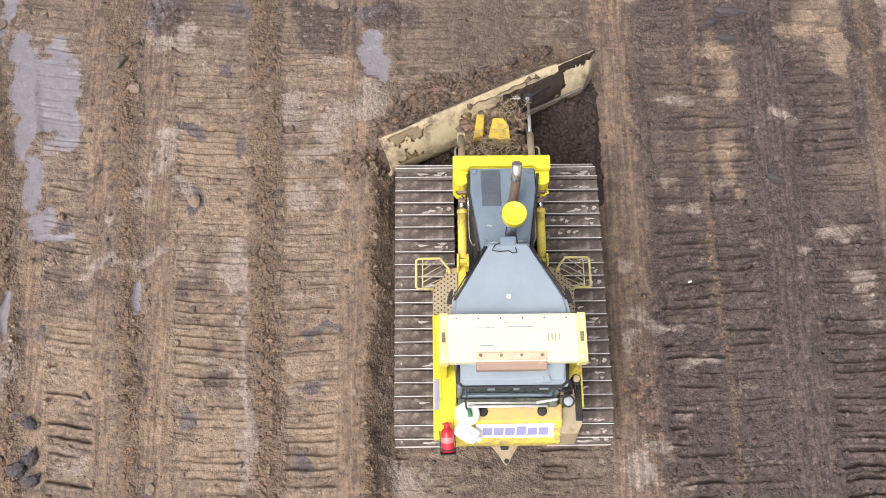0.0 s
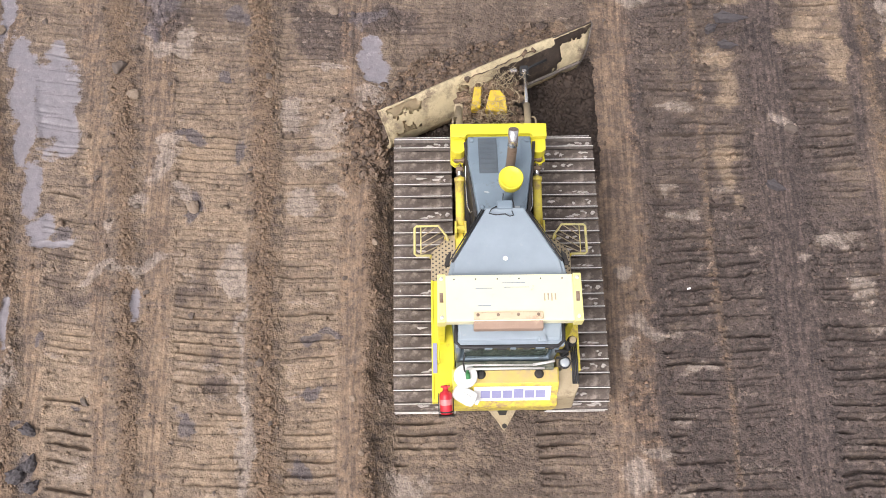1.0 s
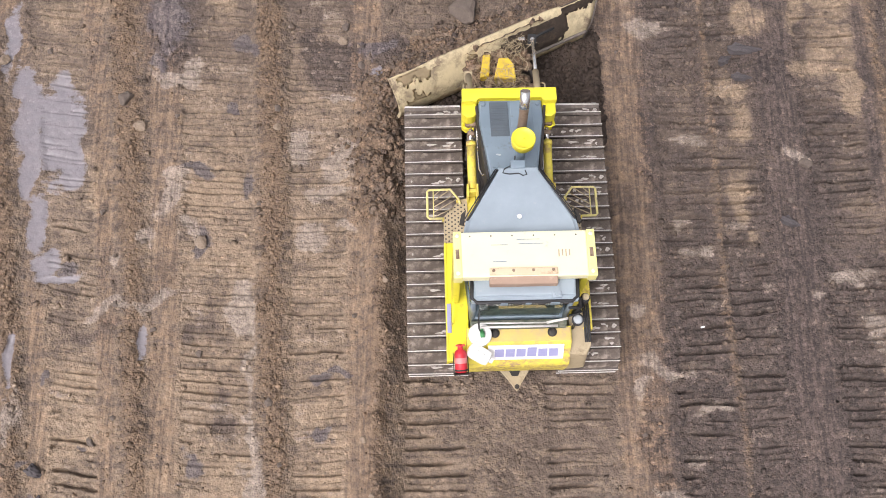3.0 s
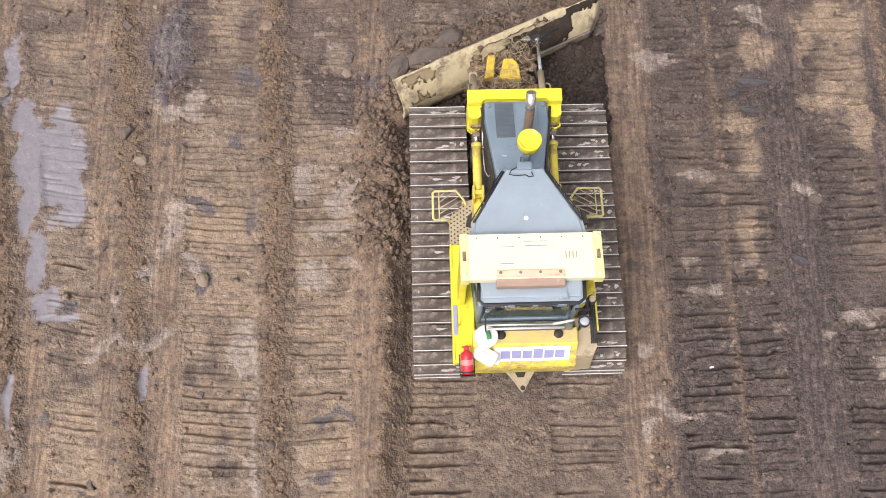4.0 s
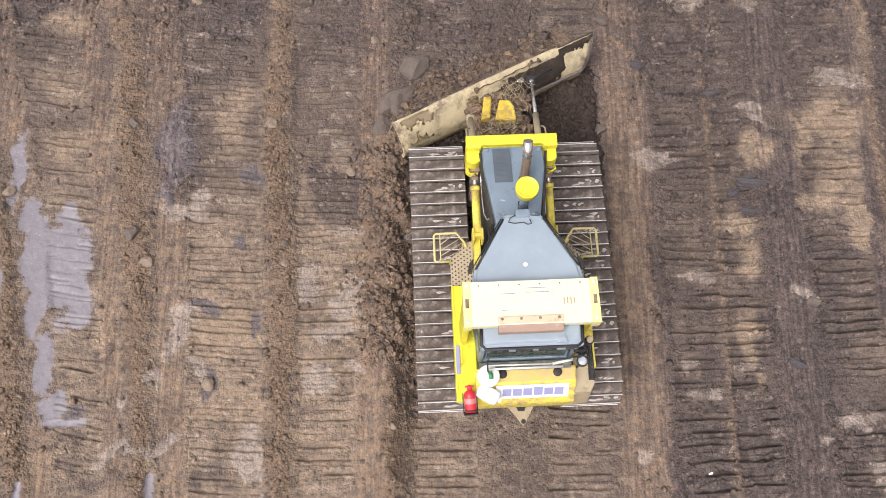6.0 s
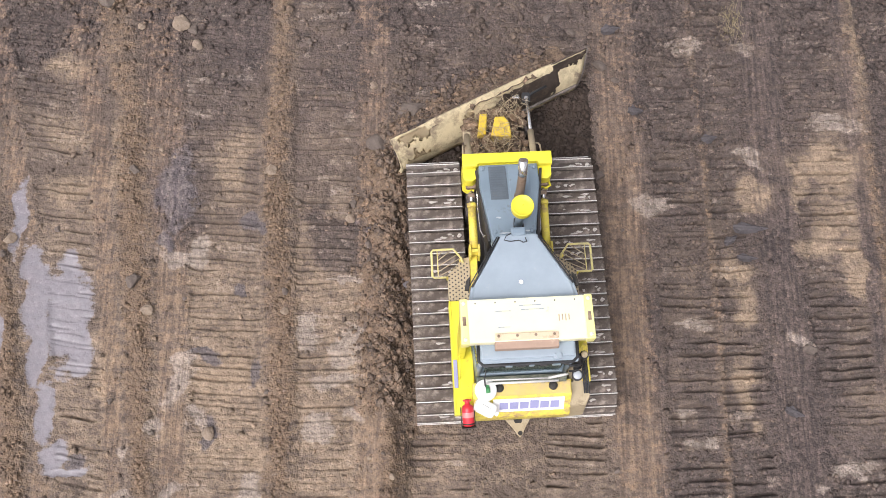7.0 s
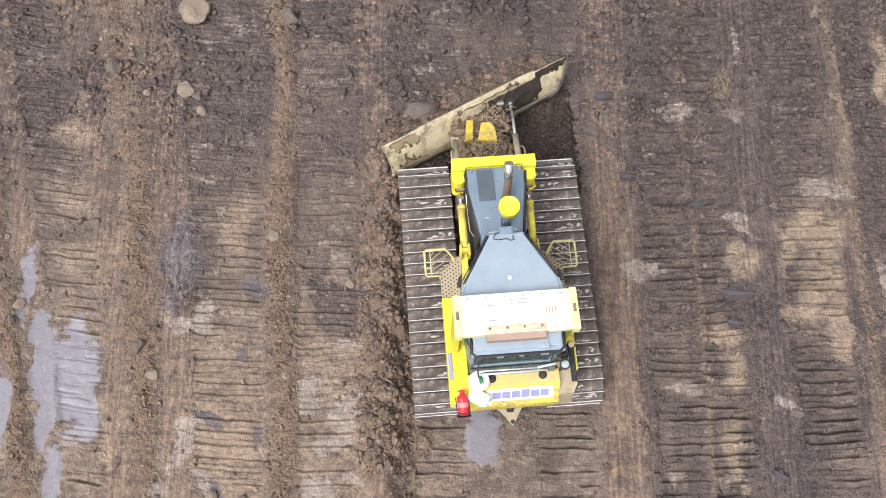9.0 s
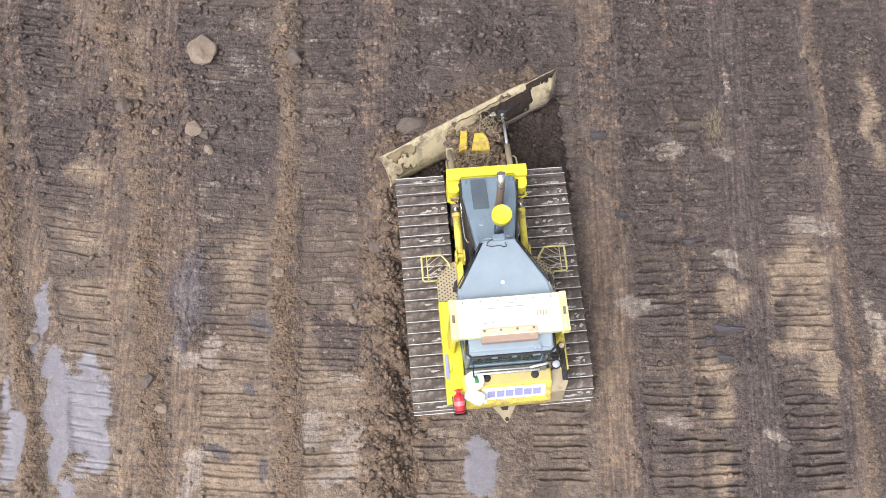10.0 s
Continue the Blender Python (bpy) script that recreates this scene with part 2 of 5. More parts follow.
def lathe(bm, profile, centre, n=24, slot=0):
    """A turned body: profile of (radius, height) about the upright through centre."""
    rings = []
    for rad, h in profile:
        rings.append([bm.verts.new((centre[0] + rad * math.cos(k * math.tau / n), centre[1] + rad * math.sin(k * math.tau / n), centre[2] + h)) for k in range(n)])
    for u, v in zip(rings, rings[1:]):
        for k in range(n):
            f = bm.faces.new((u[k], u[(k + 1) % n], v[(k + 1) % n], v[k]))
            f.smooth, f.material_index = True, slot
    bm.faces.new(rings[0][::-1]).material_index = slot
    bm.faces.new(rings[-1]).material_index = slot
    return bm


B = bmesh.new


PALESTONE = painted("pale_dusty_stone", (0.25, 0.19, 0.14), (0.15, 0.105, 0.072), dirt=0.6, rough=0.9, grain=14, fade=(0.31, 0.245, 0.19))


# ---- ground ----
TABLE = np.random.RandomState(5).rand(256, 256)


def lattice(x, y):
    """Smooth value noise, 0 to 1, one cell a unit."""
    i, j = np.floor(x).astype(int), np.floor(y).astype(int)
    u, v = x - i, y - j
    u, v = u * u * (3 - 2 * u), v * v * (3 - 2 * v)
    a, b = TABLE[i % 256, j % 256], TABLE[(i + 1) % 256, j % 256]
    c, d = TABLE[i % 256, (j + 1) % 256], TABLE[(i + 1) % 256, (j + 1) % 256]
    return (a * (1 - u) + b * u) * (1 - v) + (c * (1 - u) + d * u) * v


def cloud(x, y, scale, octaves=4, shift=0.0):
    """Layered noise about zero, roughly -0.5 to 0.5."""
    total, amp, s = 0, 1.0, scale
    for k in range(octaves):
        total = total + amp * (lattice(x * s + 17.3 * k + shift, y * s - 9.1 * k + shift * 0.7) - 0.5)
        amp, s = amp * 0.5, s * 2.03
    return total / 1.6


def step(v, a, b):
    u = np.clip((v - a) / (b - a), 0, 1)
    return u * u * (3 - 2 * u)


# Old track lanes at y = 3: x from, x to, depth of the cleat prints, their spacing, skew
LANES = [(-9.4, -8.15, 0.03, 0.2, 0.05), (-7.2, -6.45, 0.045, 0.205, 0.14), (-5.0, -3.92, 0.034, 0.2, 0.06), (-3.35, -2.45, 0.036, 0.198, -0.04),
         (-1.5, -0.6, 0.045, 0.195, 0.0), (0.6, 1.5, 0.045, 0.195, 0.0),
         (2.55, 3.38, 0.055, 0.2, -0.03), (3.42, 4.1, 0.05, 0.2, -0.05), (5.0, 5.95, 0.048, 0.2, -0.02), (6.75, 7.6, 0.034, 0.2, 0.04)]
# Ridges of spilled earth at y = 3: x of the crest, half width, height
RIDGES = [(-7.85, 0.24, 0.08), (-5.8, 0.28, 0.065), (-3.6, 0.28, 0.065), (3.4, 0.1, 0.03), (6.35, 0.2, 0.034), (-10.0, 0.4, 0.12), (8.2, 0.4, 0.1)]

# Strips that a blade has smoothed: x from, x to
SMOOTH = [(-7.6, -7.25), (-6.42, -6.1), (-5.55, -5.05), (-2.4, -1.95), (1.65, 2.45), (4.25, 4.9), (6.0, 6.25)]

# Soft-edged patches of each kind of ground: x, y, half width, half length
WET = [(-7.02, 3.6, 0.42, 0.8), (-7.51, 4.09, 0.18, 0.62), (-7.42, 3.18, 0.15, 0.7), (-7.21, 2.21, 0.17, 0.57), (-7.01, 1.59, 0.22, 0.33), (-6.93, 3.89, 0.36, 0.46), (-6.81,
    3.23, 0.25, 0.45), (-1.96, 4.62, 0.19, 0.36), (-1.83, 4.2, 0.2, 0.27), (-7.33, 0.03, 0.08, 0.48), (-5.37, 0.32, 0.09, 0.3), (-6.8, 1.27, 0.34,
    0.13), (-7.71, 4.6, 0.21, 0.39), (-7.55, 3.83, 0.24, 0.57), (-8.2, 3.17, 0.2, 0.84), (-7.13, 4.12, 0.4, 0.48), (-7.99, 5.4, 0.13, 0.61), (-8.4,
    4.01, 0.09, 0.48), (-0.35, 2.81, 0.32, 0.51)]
PALE_W = [(-5.21, 2.64, 0.25, 0.35), (-5.08, 2.95, 0.21, 0.16), (-5.47, 2.06, 0.19, 0.17), (-3.95, 0.8, 0.19, 0.36), (-3.77, 0.0, 0.09, 0.4), (-3.73,
    -1.02, 0.11, 0.67), (-3.65, -2.08, 0.12, 0.71), (-5.26, 0.9, 0.36, 0.14), (-5.89, 0.81, 0.34, 0.13), (-5.26, 4.68, 0.43, 0.1), (-1.95, 3.63, 0.31,
    0.27), (-3.17, 3.48, 0.18, 0.24), (-2.7, 2.76, 0.36, 0.12), (-2.35, 3.43, 0.24, 0.14), (-7.21, -0.74, 0.11, 0.5), (-5.94, 1.68, 0.12, 0.13),
    (-1.27, -2.41, 0.35, 0.31), (-2.42, 2.19, 0.27, 0.1), (-2.94, 2.0, 0.21, 0.1), (-4.8, 2.1, 0.14, 0.15), (-2.56, 4.3, 0.28, 0.08), (-3.14, 3.6,
    0.13, 0.19), (-2.64, 3.18, 0.25, 0.24), (-5.25, 4.83, 0.35, 0.08)]
PALE_E = [(3.03, 3.58, 0.33, 0.12), (2.81, 2.18, 0.1, 0.13), (2.99, 1.7, 0.27, 0.09), (5.44, 1.22, 0.45, 0.19), (4.81, 0.9, 0.23, 0.15), (5.58, 0.44,
    0.25, 0.27), (5.7, -0.23, 0.21, 0.21), (3.02, -0.73, 0.29, 0.09), (2.35, -0.12, 0.38, 0.15), (2.01, -0.49, 0.14, 0.17), (2.33, -1.91, 0.33, 0.11),
    (1.97, -2.33, 0.23, 0.32), (2.56, -2.52, 0.29, 0.11), (2.01, 0.68, 0.12, 0.2), (2.38, 5.74, 0.27, 0.25), (4.61, 10.25, 0.13, 0.57), (4.28, 8.57,
    0.28, 0.14), (3.22, 8.77, 0.39, 0.23), (5.8, 7.23, 0.6, 0.2), (6.76, 5.41, 0.17, 0.63), (4.83, 3.39, 0.3, 0.15), (4.24, 6.44, 0.31, 0.1)]
DARKS = [(-2.48, 4.84, 0.47, 0.54), (-1.64, 5.22, 0.57, 0.37), (-2.86, 5.05, 0.28, 0.54), (-5.3, 5.21, 0.34, 0.28), (-6.11, 0.44, 0.39, 0.14), (-4.51,
    0.46, 0.42, 0.18), (-4.13, -0.81, 0.3, 0.29), (-6.02, 1.27, 0.45, 0.13), (4.54, -0.83, 0.51, 1.45), (2.08, -1.15, 0.18, 0.67), (5.02, 2.77, 0.33,
    0.8), (2.36, 3.68, 0.12, 0.93), (4.47, 4.2, 0.09, 1.16), (6.09, 4.2, 0.1, 1.27), (3.7, 0.76, 0.53, 0.37), (-8.8, 10.73, 0.38, 1.34), (-8.28, 8.73,
    0.47, 0.57), (-5.82, 9.7, 0.38, 1.54), (-5.48, 6.03, 0.44, 0.83)]
DARKS_FAR = [(-1.87, 9.53, 0.86, 0.71), (-2.77, 11.1, 0.66, 1.0), (-4.64, 9.37, 0.53, 1.29), (2.83, 10.22, 0.62, 1.35), (2.05, 10.08, 0.4, 0.98),
    (3.49, 7.42, 0.11, 1.0), (6.74, 9.08, 0.2, 1.67), (4.65, 4.47, 0.26, 0.9), (5.61, 4.08, 0.26, 0.16), (6.1, 4.58, 0.11, 1.21), (5.26, 10.14, 0.67,
    1.48), (0.1, 11.16, 1.34, 0.76), (-3.06, 5.49, 0.22, 0.37), (-7.54, 8.97, 0.52, 0.35)]
SLATE = [(-5.48, 5.95, 0.3, 0.8), (-4.65, 1.9, 0.11, 0.23), (-4.82, 3.08, 0.23, 0.1), (-4.0, 2.8, 0.08, 0.15), (-4.61, -1.52, 0.14, 0.19), (-5.01, -2.5, 0.08, 0.07), (-2.76,
    -0.28, 0.18, 0.12), (-2.71, -0.96, 0.28, 0.08), (-2.84, -2.16, 0.11, 0.19), (-2.45, -0.18, 0.15, 0.07), (-6.69, -0.29, 0.1, 0.09), (-6.02, -1.18,
    0.07, 0.07), (-6.77, -2.17, 0.19, 0.27), (-6.82, -1.55, 0.08, 0.1), (-4.11, 5.26, 0.13, 0.13), (-4.27, 5.36, 0.18, 0.2), (-4.31, 4.09, 0.08, 0.1),
    (-2.02, 5.29, 0.38, 0.15), (-5.47, 4.99, 0.17, 0.21), (-6.65, 1.45, 0.21, 0.09)]
TANS = [(-4.48, 2.7, 0.45, 0.49), (-4.5, 1.68, 0.35, 0.37), (-4.01, 1.49, 0.26, 0.28), (-4.18, -1.91, 0.43, 0.48), (-5.0, -1.66, 0.32, 0.32), (-6.28,
    -1.0, 0.57, 0.41), (-6.11, -0.33, 0.33, 0.22), (-2.68, -0.73, 0.3, 0.22), (-2.34, -1.24, 0.3, 0.18), (-2.57, -1.73, 0.41, 0.18), (-4.62, -0.34,
    0.42, 0.21), (-6.66, -1.89, 0.32, 0.48), (-6.37, 2.88, 0.16, 0.49), (-5.31, 1.92, 0.16, 0.13), (3.82, 4.42, 0.25, 0.43), (3.95, 3.89, 0.21, 0.42),
    (3.83, 2.67, 0.18, 0.44), (3.93, 1.94, 0.11, 0.19), (5.54, 5.23, 0.43, 0.18), (5.88, 4.74, 0.15, 0.54), (5.77, 4.15, 0.17, 0.19)]
TANS_FAR = [(-7.18, 5.81, 0.41, 0.41), (-7.55, 8.17, 0.45, 0.18), (-7.46, 6.97, 0.4, 0.39), (-6.89, 10.65, 0.21, 0.56), (-6.9, 9.92, 0.32, 0.31),
    (-4.47, 6.68, 0.36, 0.32), (-4.59, 6.25, 0.26, 0.27), (4.18, 5.86, 0.37, 0.25), (5.65, 6.46, 0.53, 0.54), (5.69, 5.5, 0.45, 0.46), (5.21, 4.98,
    0.41, 0.27), (5.82, 4.58, 0.26, 0.51), (5.04, 6.13, 0.15, 0.53), (7.29, 9.45, 0.18, 1.09), (6.36, 9.07, 0.06, 1.19), (6.25, 10.85, 0.05, 0.43),
    (6.79, 4.58, 0.08, 0.61), (-0.17, 2.49, 0.19, 0.18), (-2.36, 3.09, 0.29, 0.28), (-6.47, 6.55, 0.18, 0.85)]


def patches(x, y, rows, wx, wy):
    total = np.zeros_like(x)
    for cx, cy, rx, ry in rows:
        near = (np.abs(x - cx) < 2.2 * rx + 0.3) & (np.abs(y - cy) < 2.2 * ry + 0.3)
        px, py = x[near] + wx[near], y[near] + wy[near]
        d = np.sqrt(((px - cx) / rx) ** 2 + ((py - cy) / ry) ** 2)
        total[near] = np.maximum(total[near], 1 - step(d, 0.4, 1.5))
    return total


def lane_x(x, y):
    """Where a point lies across the lanes: those to the west fan out as they run on."""
    lean = -(0.05 + 0.15 * np.clip((-4.5 - x) / 3.1, 0, 1.2)) * step(-x, 2.0, 3.2)
    return x - lean * np.clip(y - 3, -6, 9.5)


def fields(x, y):
    """The ground at (x, y): its height and how much of each kind of earth it is."""
    wx = 0.42 * cloud(x, y, 2.6, 5, 3.0)
    wy = 0.6 * cloud(x, y, 2.4, 5, 31.0)
    X = lane_x(x, y)
    inner = step(x, -12, -10) * (1 - step(x, 8.5, 10.5)) * step(y, -9, -7) * (1 - step(y, 14, 16))
    f = {k: patches(x, y, rows, wx * (0.5 if k == "wet" else 1), wy) for k, rows in
         (("wet", WET), ("pale", PALE_W + PALE_E), ("dark", DARKS + DARKS_FAR), ("tan", TANS + TANS_FAR), ("slate", SLATE))}
    h = 0.06 * cloud(x, y, 0.45, 3) + 0.04 * cloud(x, y, 2.2, 3, 7.0)
    lumpy = np.clip(cloud(x, y, 8.5, 3, 19.0) + 0.1, 0, 1)
    rough = 0.045 * cloud(x, y, 8.0, 4, 11.0) + 0.045 * lumpy
    far = step(y, 5.6, 8.6)
    east = step(x, 1.6, 2.6)
    clay = np.zeros_like(x)
    lane = np.zeros_like(x)
    plate = np.zeros_like(x)
    for x0, x1, deep, gap, skew in LANES:
        near = (X > x0 - 0.4) & (X < x1 + 0.4)
        px, py, pX = x[near], y[near], X[near]
        sway = 0.1 * cloud(px * 0 + x0, py, 0.5, 2, 41.0) + 0.1 * cloud(px, py, 4.0, 3, x0)
        inside = step(pX, x0 - 0.04 + sway, x0 + 0.05 + sway) * (1 - step(pX, x1 - 0.05 + sway, x1 + 0.04 + sway))
        fresh_print = np.clip(0.8 + 2.4 * cloud(px * 0.8, py, 0.8, 3, x0 * 3), 0.12, 1.3)
        turn = (py + skew * (pX - x0) + 0.1 * cloud(px, py, 1.1, 3, x0) + 0.035 * cloud(px, py, 8.0, 2, x0)) / gap
        row = np.floor(turn).astype(int)
        lot = TABLE[row % 256, int(x0 * 13) % 256]
        d = (turn - row - 0.5 - 0.36 * (lot - 0.5)) * gap
        along_row = lattice(px * 2.1 + row * 13.7, row * 5.13 + x0)
        bite = step(along_row + 0.5 * (lot - 0.5), 0.22, 0.6) * fresh_print
        wide = 0.012 + 0.02 * lattice(px * 3.0 + row * 3.3, row * 2.7)
        groove = np.exp(-(d / wide) ** 2)
        lip = np.exp(-((d + 0.034) / 0.026) ** 2) * (0.5 + 1.2 * lattice(px * 9.0 + row * 1.7, row * 3.1))
        across = np.floor((pX - x0) * 2.2 + 1.3 * np.sin(row * 2.1)).astype(int)
        chance_ = TABLE[row % 256, (across * 7 + int(x0 * 10)) % 256] - 0.5
        h[near] += inside * (bite * deep * (0.5 * lip - 2.0 * groove) + (0.016 + 0.02 * step(px, 1.5, 2.5)) * chance_ + 0.07 * d * (0.4 + lot) - 0.022)
        lane[near] = np.maximum(lane[near], inside)
        plate[near] += inside * chance_
    for xc, half, high in RIDGES:
        near = np.abs(X - xc) < 3 * half + 0.5
        px, py = x[near], y[near]
        sway = 0.2 * cloud(px * 0 + xc, py, 0.4, 3, 53.0 + xc)
        d = np.abs(X[near] - xc - sway) / (half * (1 + 0.6 * cloud(px * 0, py, 0.9, 2, xc))) + 0.5 * cloud(px, py, 3.0, 3, xc)
        hump = 1 - step(d, 0.1, 1.25)
        h[near] += hump * (high + 0.045 * cloud(px, py, 6.5, 4, xc) * (high / 0.07))
        clay[near] = np.maximum(clay[near], hump * min(1.0, high / 0.06))
    # the cut that the bulldozer leaves, and the bank heaved up beside it
    back = 1 - step(y + 0.35 * cloud(x, y, 1.5, 2, 70.0), 3.2, 4.2)
    cut = step(x, -1.66, -1.5) * (1 - step(x, 1.5, 1.9)) * back
    bank = np.exp(-((x + 1.9 + 0.2 * cloud(x * 0, y, 0.8, 3, 77.0)) / 0.24) ** 2) * (1 - step(y, 1.9, 2.6))
    h = h - 0.07 * cut + bank * (0.3 + 0.24 * cloud(x, y, 3.5, 4, 5.0))
    clay = np.maximum(clay, bank * 0.9)
    side = np.exp(-((x - 1.97 - 0.1 * cloud(x * 0, y, 0.8, 2, 3.0)) / 0.3) ** 4)
    flat = f["wet"] * (1 - 0.8 * lane)
    h = h * (1 - 0.7 * flat) - 0.03 * f["wet"]
    churn = step(cloud(x, y, 0.7, 3, 61.0), 0.0, 0.22)
    worn = np.zeros_like(x)
    for x0, x1 in SMOOTH:
        worn = np.maximum(worn, step(X + 0.3 * wx, x0 - 0.08, x0 + 0.08) * (1 - step(X + 0.3 * wx, x1 - 0.08, x1 + 0.08)))
    broken = (1 - 0.85 * flat) * (1 - 0.6 * worn) * (0.2 + 0.1 * clay + 0.22 * f["dark"] + 0.25 * churn + 0.14 * far + 0.06 * east)
    # drying and shearing cracks that run in wandering lines
    split = np.exp(-(cloud(x * 0.55, y, 2.6, 2, 123.0) / 0.014) ** 2) * np.clip(0.1 + 3 * cloud(x, y, 1.2, 2, 9.0), 0, 1)
    rough = rough * broken - 0.05 * split * np.clip(broken * 1.5, 0, 1) * (1 - 0.5 * worn)
    near_east = east * (1 - step(y, 0.5, 3.0))
    dusk = 0.56 * east + 0.28 * near_east + far * (0.36 - 0.16 * east) + 0.28 * step(y, 3.2, 5.5) * (1 - 0.7 * east) + 0.22 * step(x, 3.9, 4.3) * (1 - step(x, 4.9, 5.1)) * (1 - step(y, 3.0, 5.0))
    f["dark"] = np.clip(0.62 * f["dark"] + dusk * (1 - 0.9 * f["tan"]) * (1 - 0.7 * clay) * (1 - 0.5 * f["pale"]) + 0.3 * cloud(x, y, 1.1, 4, 91.0) - 0.22 * plate - 0.2 * side, 0, 1)
    west = (1 - step(x, -2.4, 0.5)) * (1 - step(y, 4.0, 7.0)) * (0.3 + 0.16 * step(x, -5.6, -4.6) + 0.1 * (1 - step(y, -0.5, 2.5)))
    f["tan"] = np.clip(f["tan"] * (0.6 + 0.16 * east) + west + (0.3 - 0.16 * east) * cloud(x, y, 1.5, 4, 97.0) + (0.24 + 0.3 * east) * plate, 0, 1) * (1 - 0.6 * clay) * (1 - 0.7 * side)
    f["pale"] = np.clip(f["pale"] * (0.85 - 0.2 * east - 0.12 * east * far) + 0.35 * lane * cloud(x * 0.5, y * 1.6, 1.4, 4, 13.0) + 0.42 * plate + 0.1 * lane * (1 - step(x, 0, 2)), 0, 1)
    f["clay"] = (1 - 0.3 * far) * np.maximum.reduce([clay * 0.9, 0.5 * worn * (1 - step(x, 2.2, 2.6)), 0.44 * side * (1 - 0.8 * step(y, 4.5, 7.5))])
    f["lane"], f["worn"] = lane, worn * (1 - flat)
    f["height"] = (h + rough) * inner
    return f


FINE_X, FINE_Y = 0.032, 0.0135
grow = np.cumsum(0.05 * 1.33 ** np.arange(28))
gx = np.concatenate([-10.0 - grow[::-1], np.arange(-10.0, 8.4, FINE_X), 8.4 + grow])
gy = np.concatenate([-3.2 - grow[::-1], np.arange(-3.2, 12.6, FINE_Y), 12.6 + grow])


def sheet(name, xs, ys, z_of, keys):
    X, Y = np.meshgrid(xs, ys, indexing="ij")
    f = z_of(X.ravel(), Y.ravel())
    co = np.stack([X.ravel(), Y.ravel(), f["height"]], 1).astype(np.float32)
    n, m = len(xs), len(ys)
    a = (np.arange(n - 1)[:, None] * m + np.arange(m - 1)[None, :]).ravel()
    quads = np.stack([a, a + m, a + m + 1, a + 1], 1).astype(np.int32)
    return raw_mesh(name, co, quads, {k: f[k] for k in keys})


def raw_mesh(name, co, polys, attrs):
    me = bpy.data.meshes.new(name)
    k = polys.shape[1]
    me.vertices.add(len(co))
    me.vertices.foreach_set("co", co.astype(np.float32).ravel())
    me.loops.add(polys.size)
    me.loops.foreach_set("vertex_index", polys.astype(np.int32).ravel())
    me.polygons.add(len(polys))
    me.polygons.foreach_set("loop_start", np.arange(0, polys.size, k, dtype=np.int32))
    me.update(calc_edges=True)
    for key, v in attrs.items():
        me.attributes.new(key, "FLOAT", "POINT").data.foreach_set("value", np.asarray(v, dtype=np.float32))
    return me


KINDS = ("wet", "pale", "dark", "tan", "clay", "worn", "slate", "lane")
ground_mesh = sheet("ground", gx, gy, fields, KINDS)
ground_mesh.shade_smooth()
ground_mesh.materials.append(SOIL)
ground = tagged(new("ground", ground_mesh), "rutted brown earth with cleat prints, ridges and shallow puddles", "ground", kind="structure")

# ---- loose earth ----
CHIP_V = np.array([(x, y, z) for x in (-1, 1) for y in (-1, 1) for z in (-1, 1)]) * 0.72
CHIP_F = np.array([(0, 1, 3), (0, 3, 2), (4, 6, 7), (4, 7, 5), (0, 4, 5), (0, 5, 1), (2, 3, 7), (2, 7, 6), (0, 2, 6), (0, 6, 4), (1, 5, 7), (1, 7, 3)])


def lumps(name, x, y, z, size, rng, attrs, flat=0.55):
    """Many small angular chips of earth as one mesh, each broken and turned its own way."""
    n = len(x)
    v = CHIP_V[None] * (1 + 0.45 * (rng.rand(n, 8, 3) - 0.5) * 2) * (0.6 + 0.8 * rng.rand(n, 1, 3))
    q = rng.normal(size=(n, 4))
    q /= np.linalg.norm(q, axis=1)[:, None]
    w, a, b, c = q.T
    turn = np.stack([1 - 2 * (b * b + c * c), 2 * (a * b - c * w), 2 * (a * c + b * w), 2 * (a * b + c * w), 1 - 2 * (a * a + c * c), 2 * (b * c - a * w),
                     2 * (a * c - b * w), 2 * (b * c + a * w), 1 - 2 * (a * a + b * b)], 1).reshape(n, 3, 3)
    v = np.einsum("nij,nkj->nki", turn, v) * size[:, None, None] * np.array([1, 1, flat])
    v = v + np.stack([x, y, z + size * flat * 0.45], 1)[:, None, :]
    faces = (CHIP_F[None] + (np.arange(n) * 8)[:, None, None]).reshape(-1, 3)
    wide = {k: np.repeat(w, 8) for k, w in attrs.items()}
    wide["lump"] = np.ones(n * 8)
    me = raw_mesh(name, v.reshape(-1, 3), faces, wide)
    me.materials.append(SOIL)
    return me


rng = np.random.RandomState(11)
cx, cy = rng.uniform(-9.8, 8.4, 420000), rng.uniform(-3.2, 12.4, 420000)
cf = fields(cx, cy)
chance = np.clip(0.06 + 0.42 * cf["clay"] ** 2 * (1 - 0.75 * cf["worn"]) + (0.1 + 0.08 * step(cy, 7.0, 9.0)) * step(cf["dark"], 0.35, 0.6) - 0.6 * cf["wet"], 0, 1) * (1 - 0.6 * cf["lane"] * (1 - step(cx, 1.5, 2.5))) * (1 - 0.6 * cf["worn"]) * (0.35 + 1.4 * np.clip(0.5 + 1.5 * cloud(cx, cy, 0.9, 3, 23.0), 0, 1))
keep = rng.rand(len(cx)) < chance * 0.95
cx, cy = cx[keep], cy[keep]
cf = {k: v[keep] for k, v in cf.items()}
csize = 0.007 + (0.03 + 0.022 * step(cy, 7.0, 9.0)) * rng.rand(len(cx)) ** 9 + 0.01 * rng.rand(len(cx))
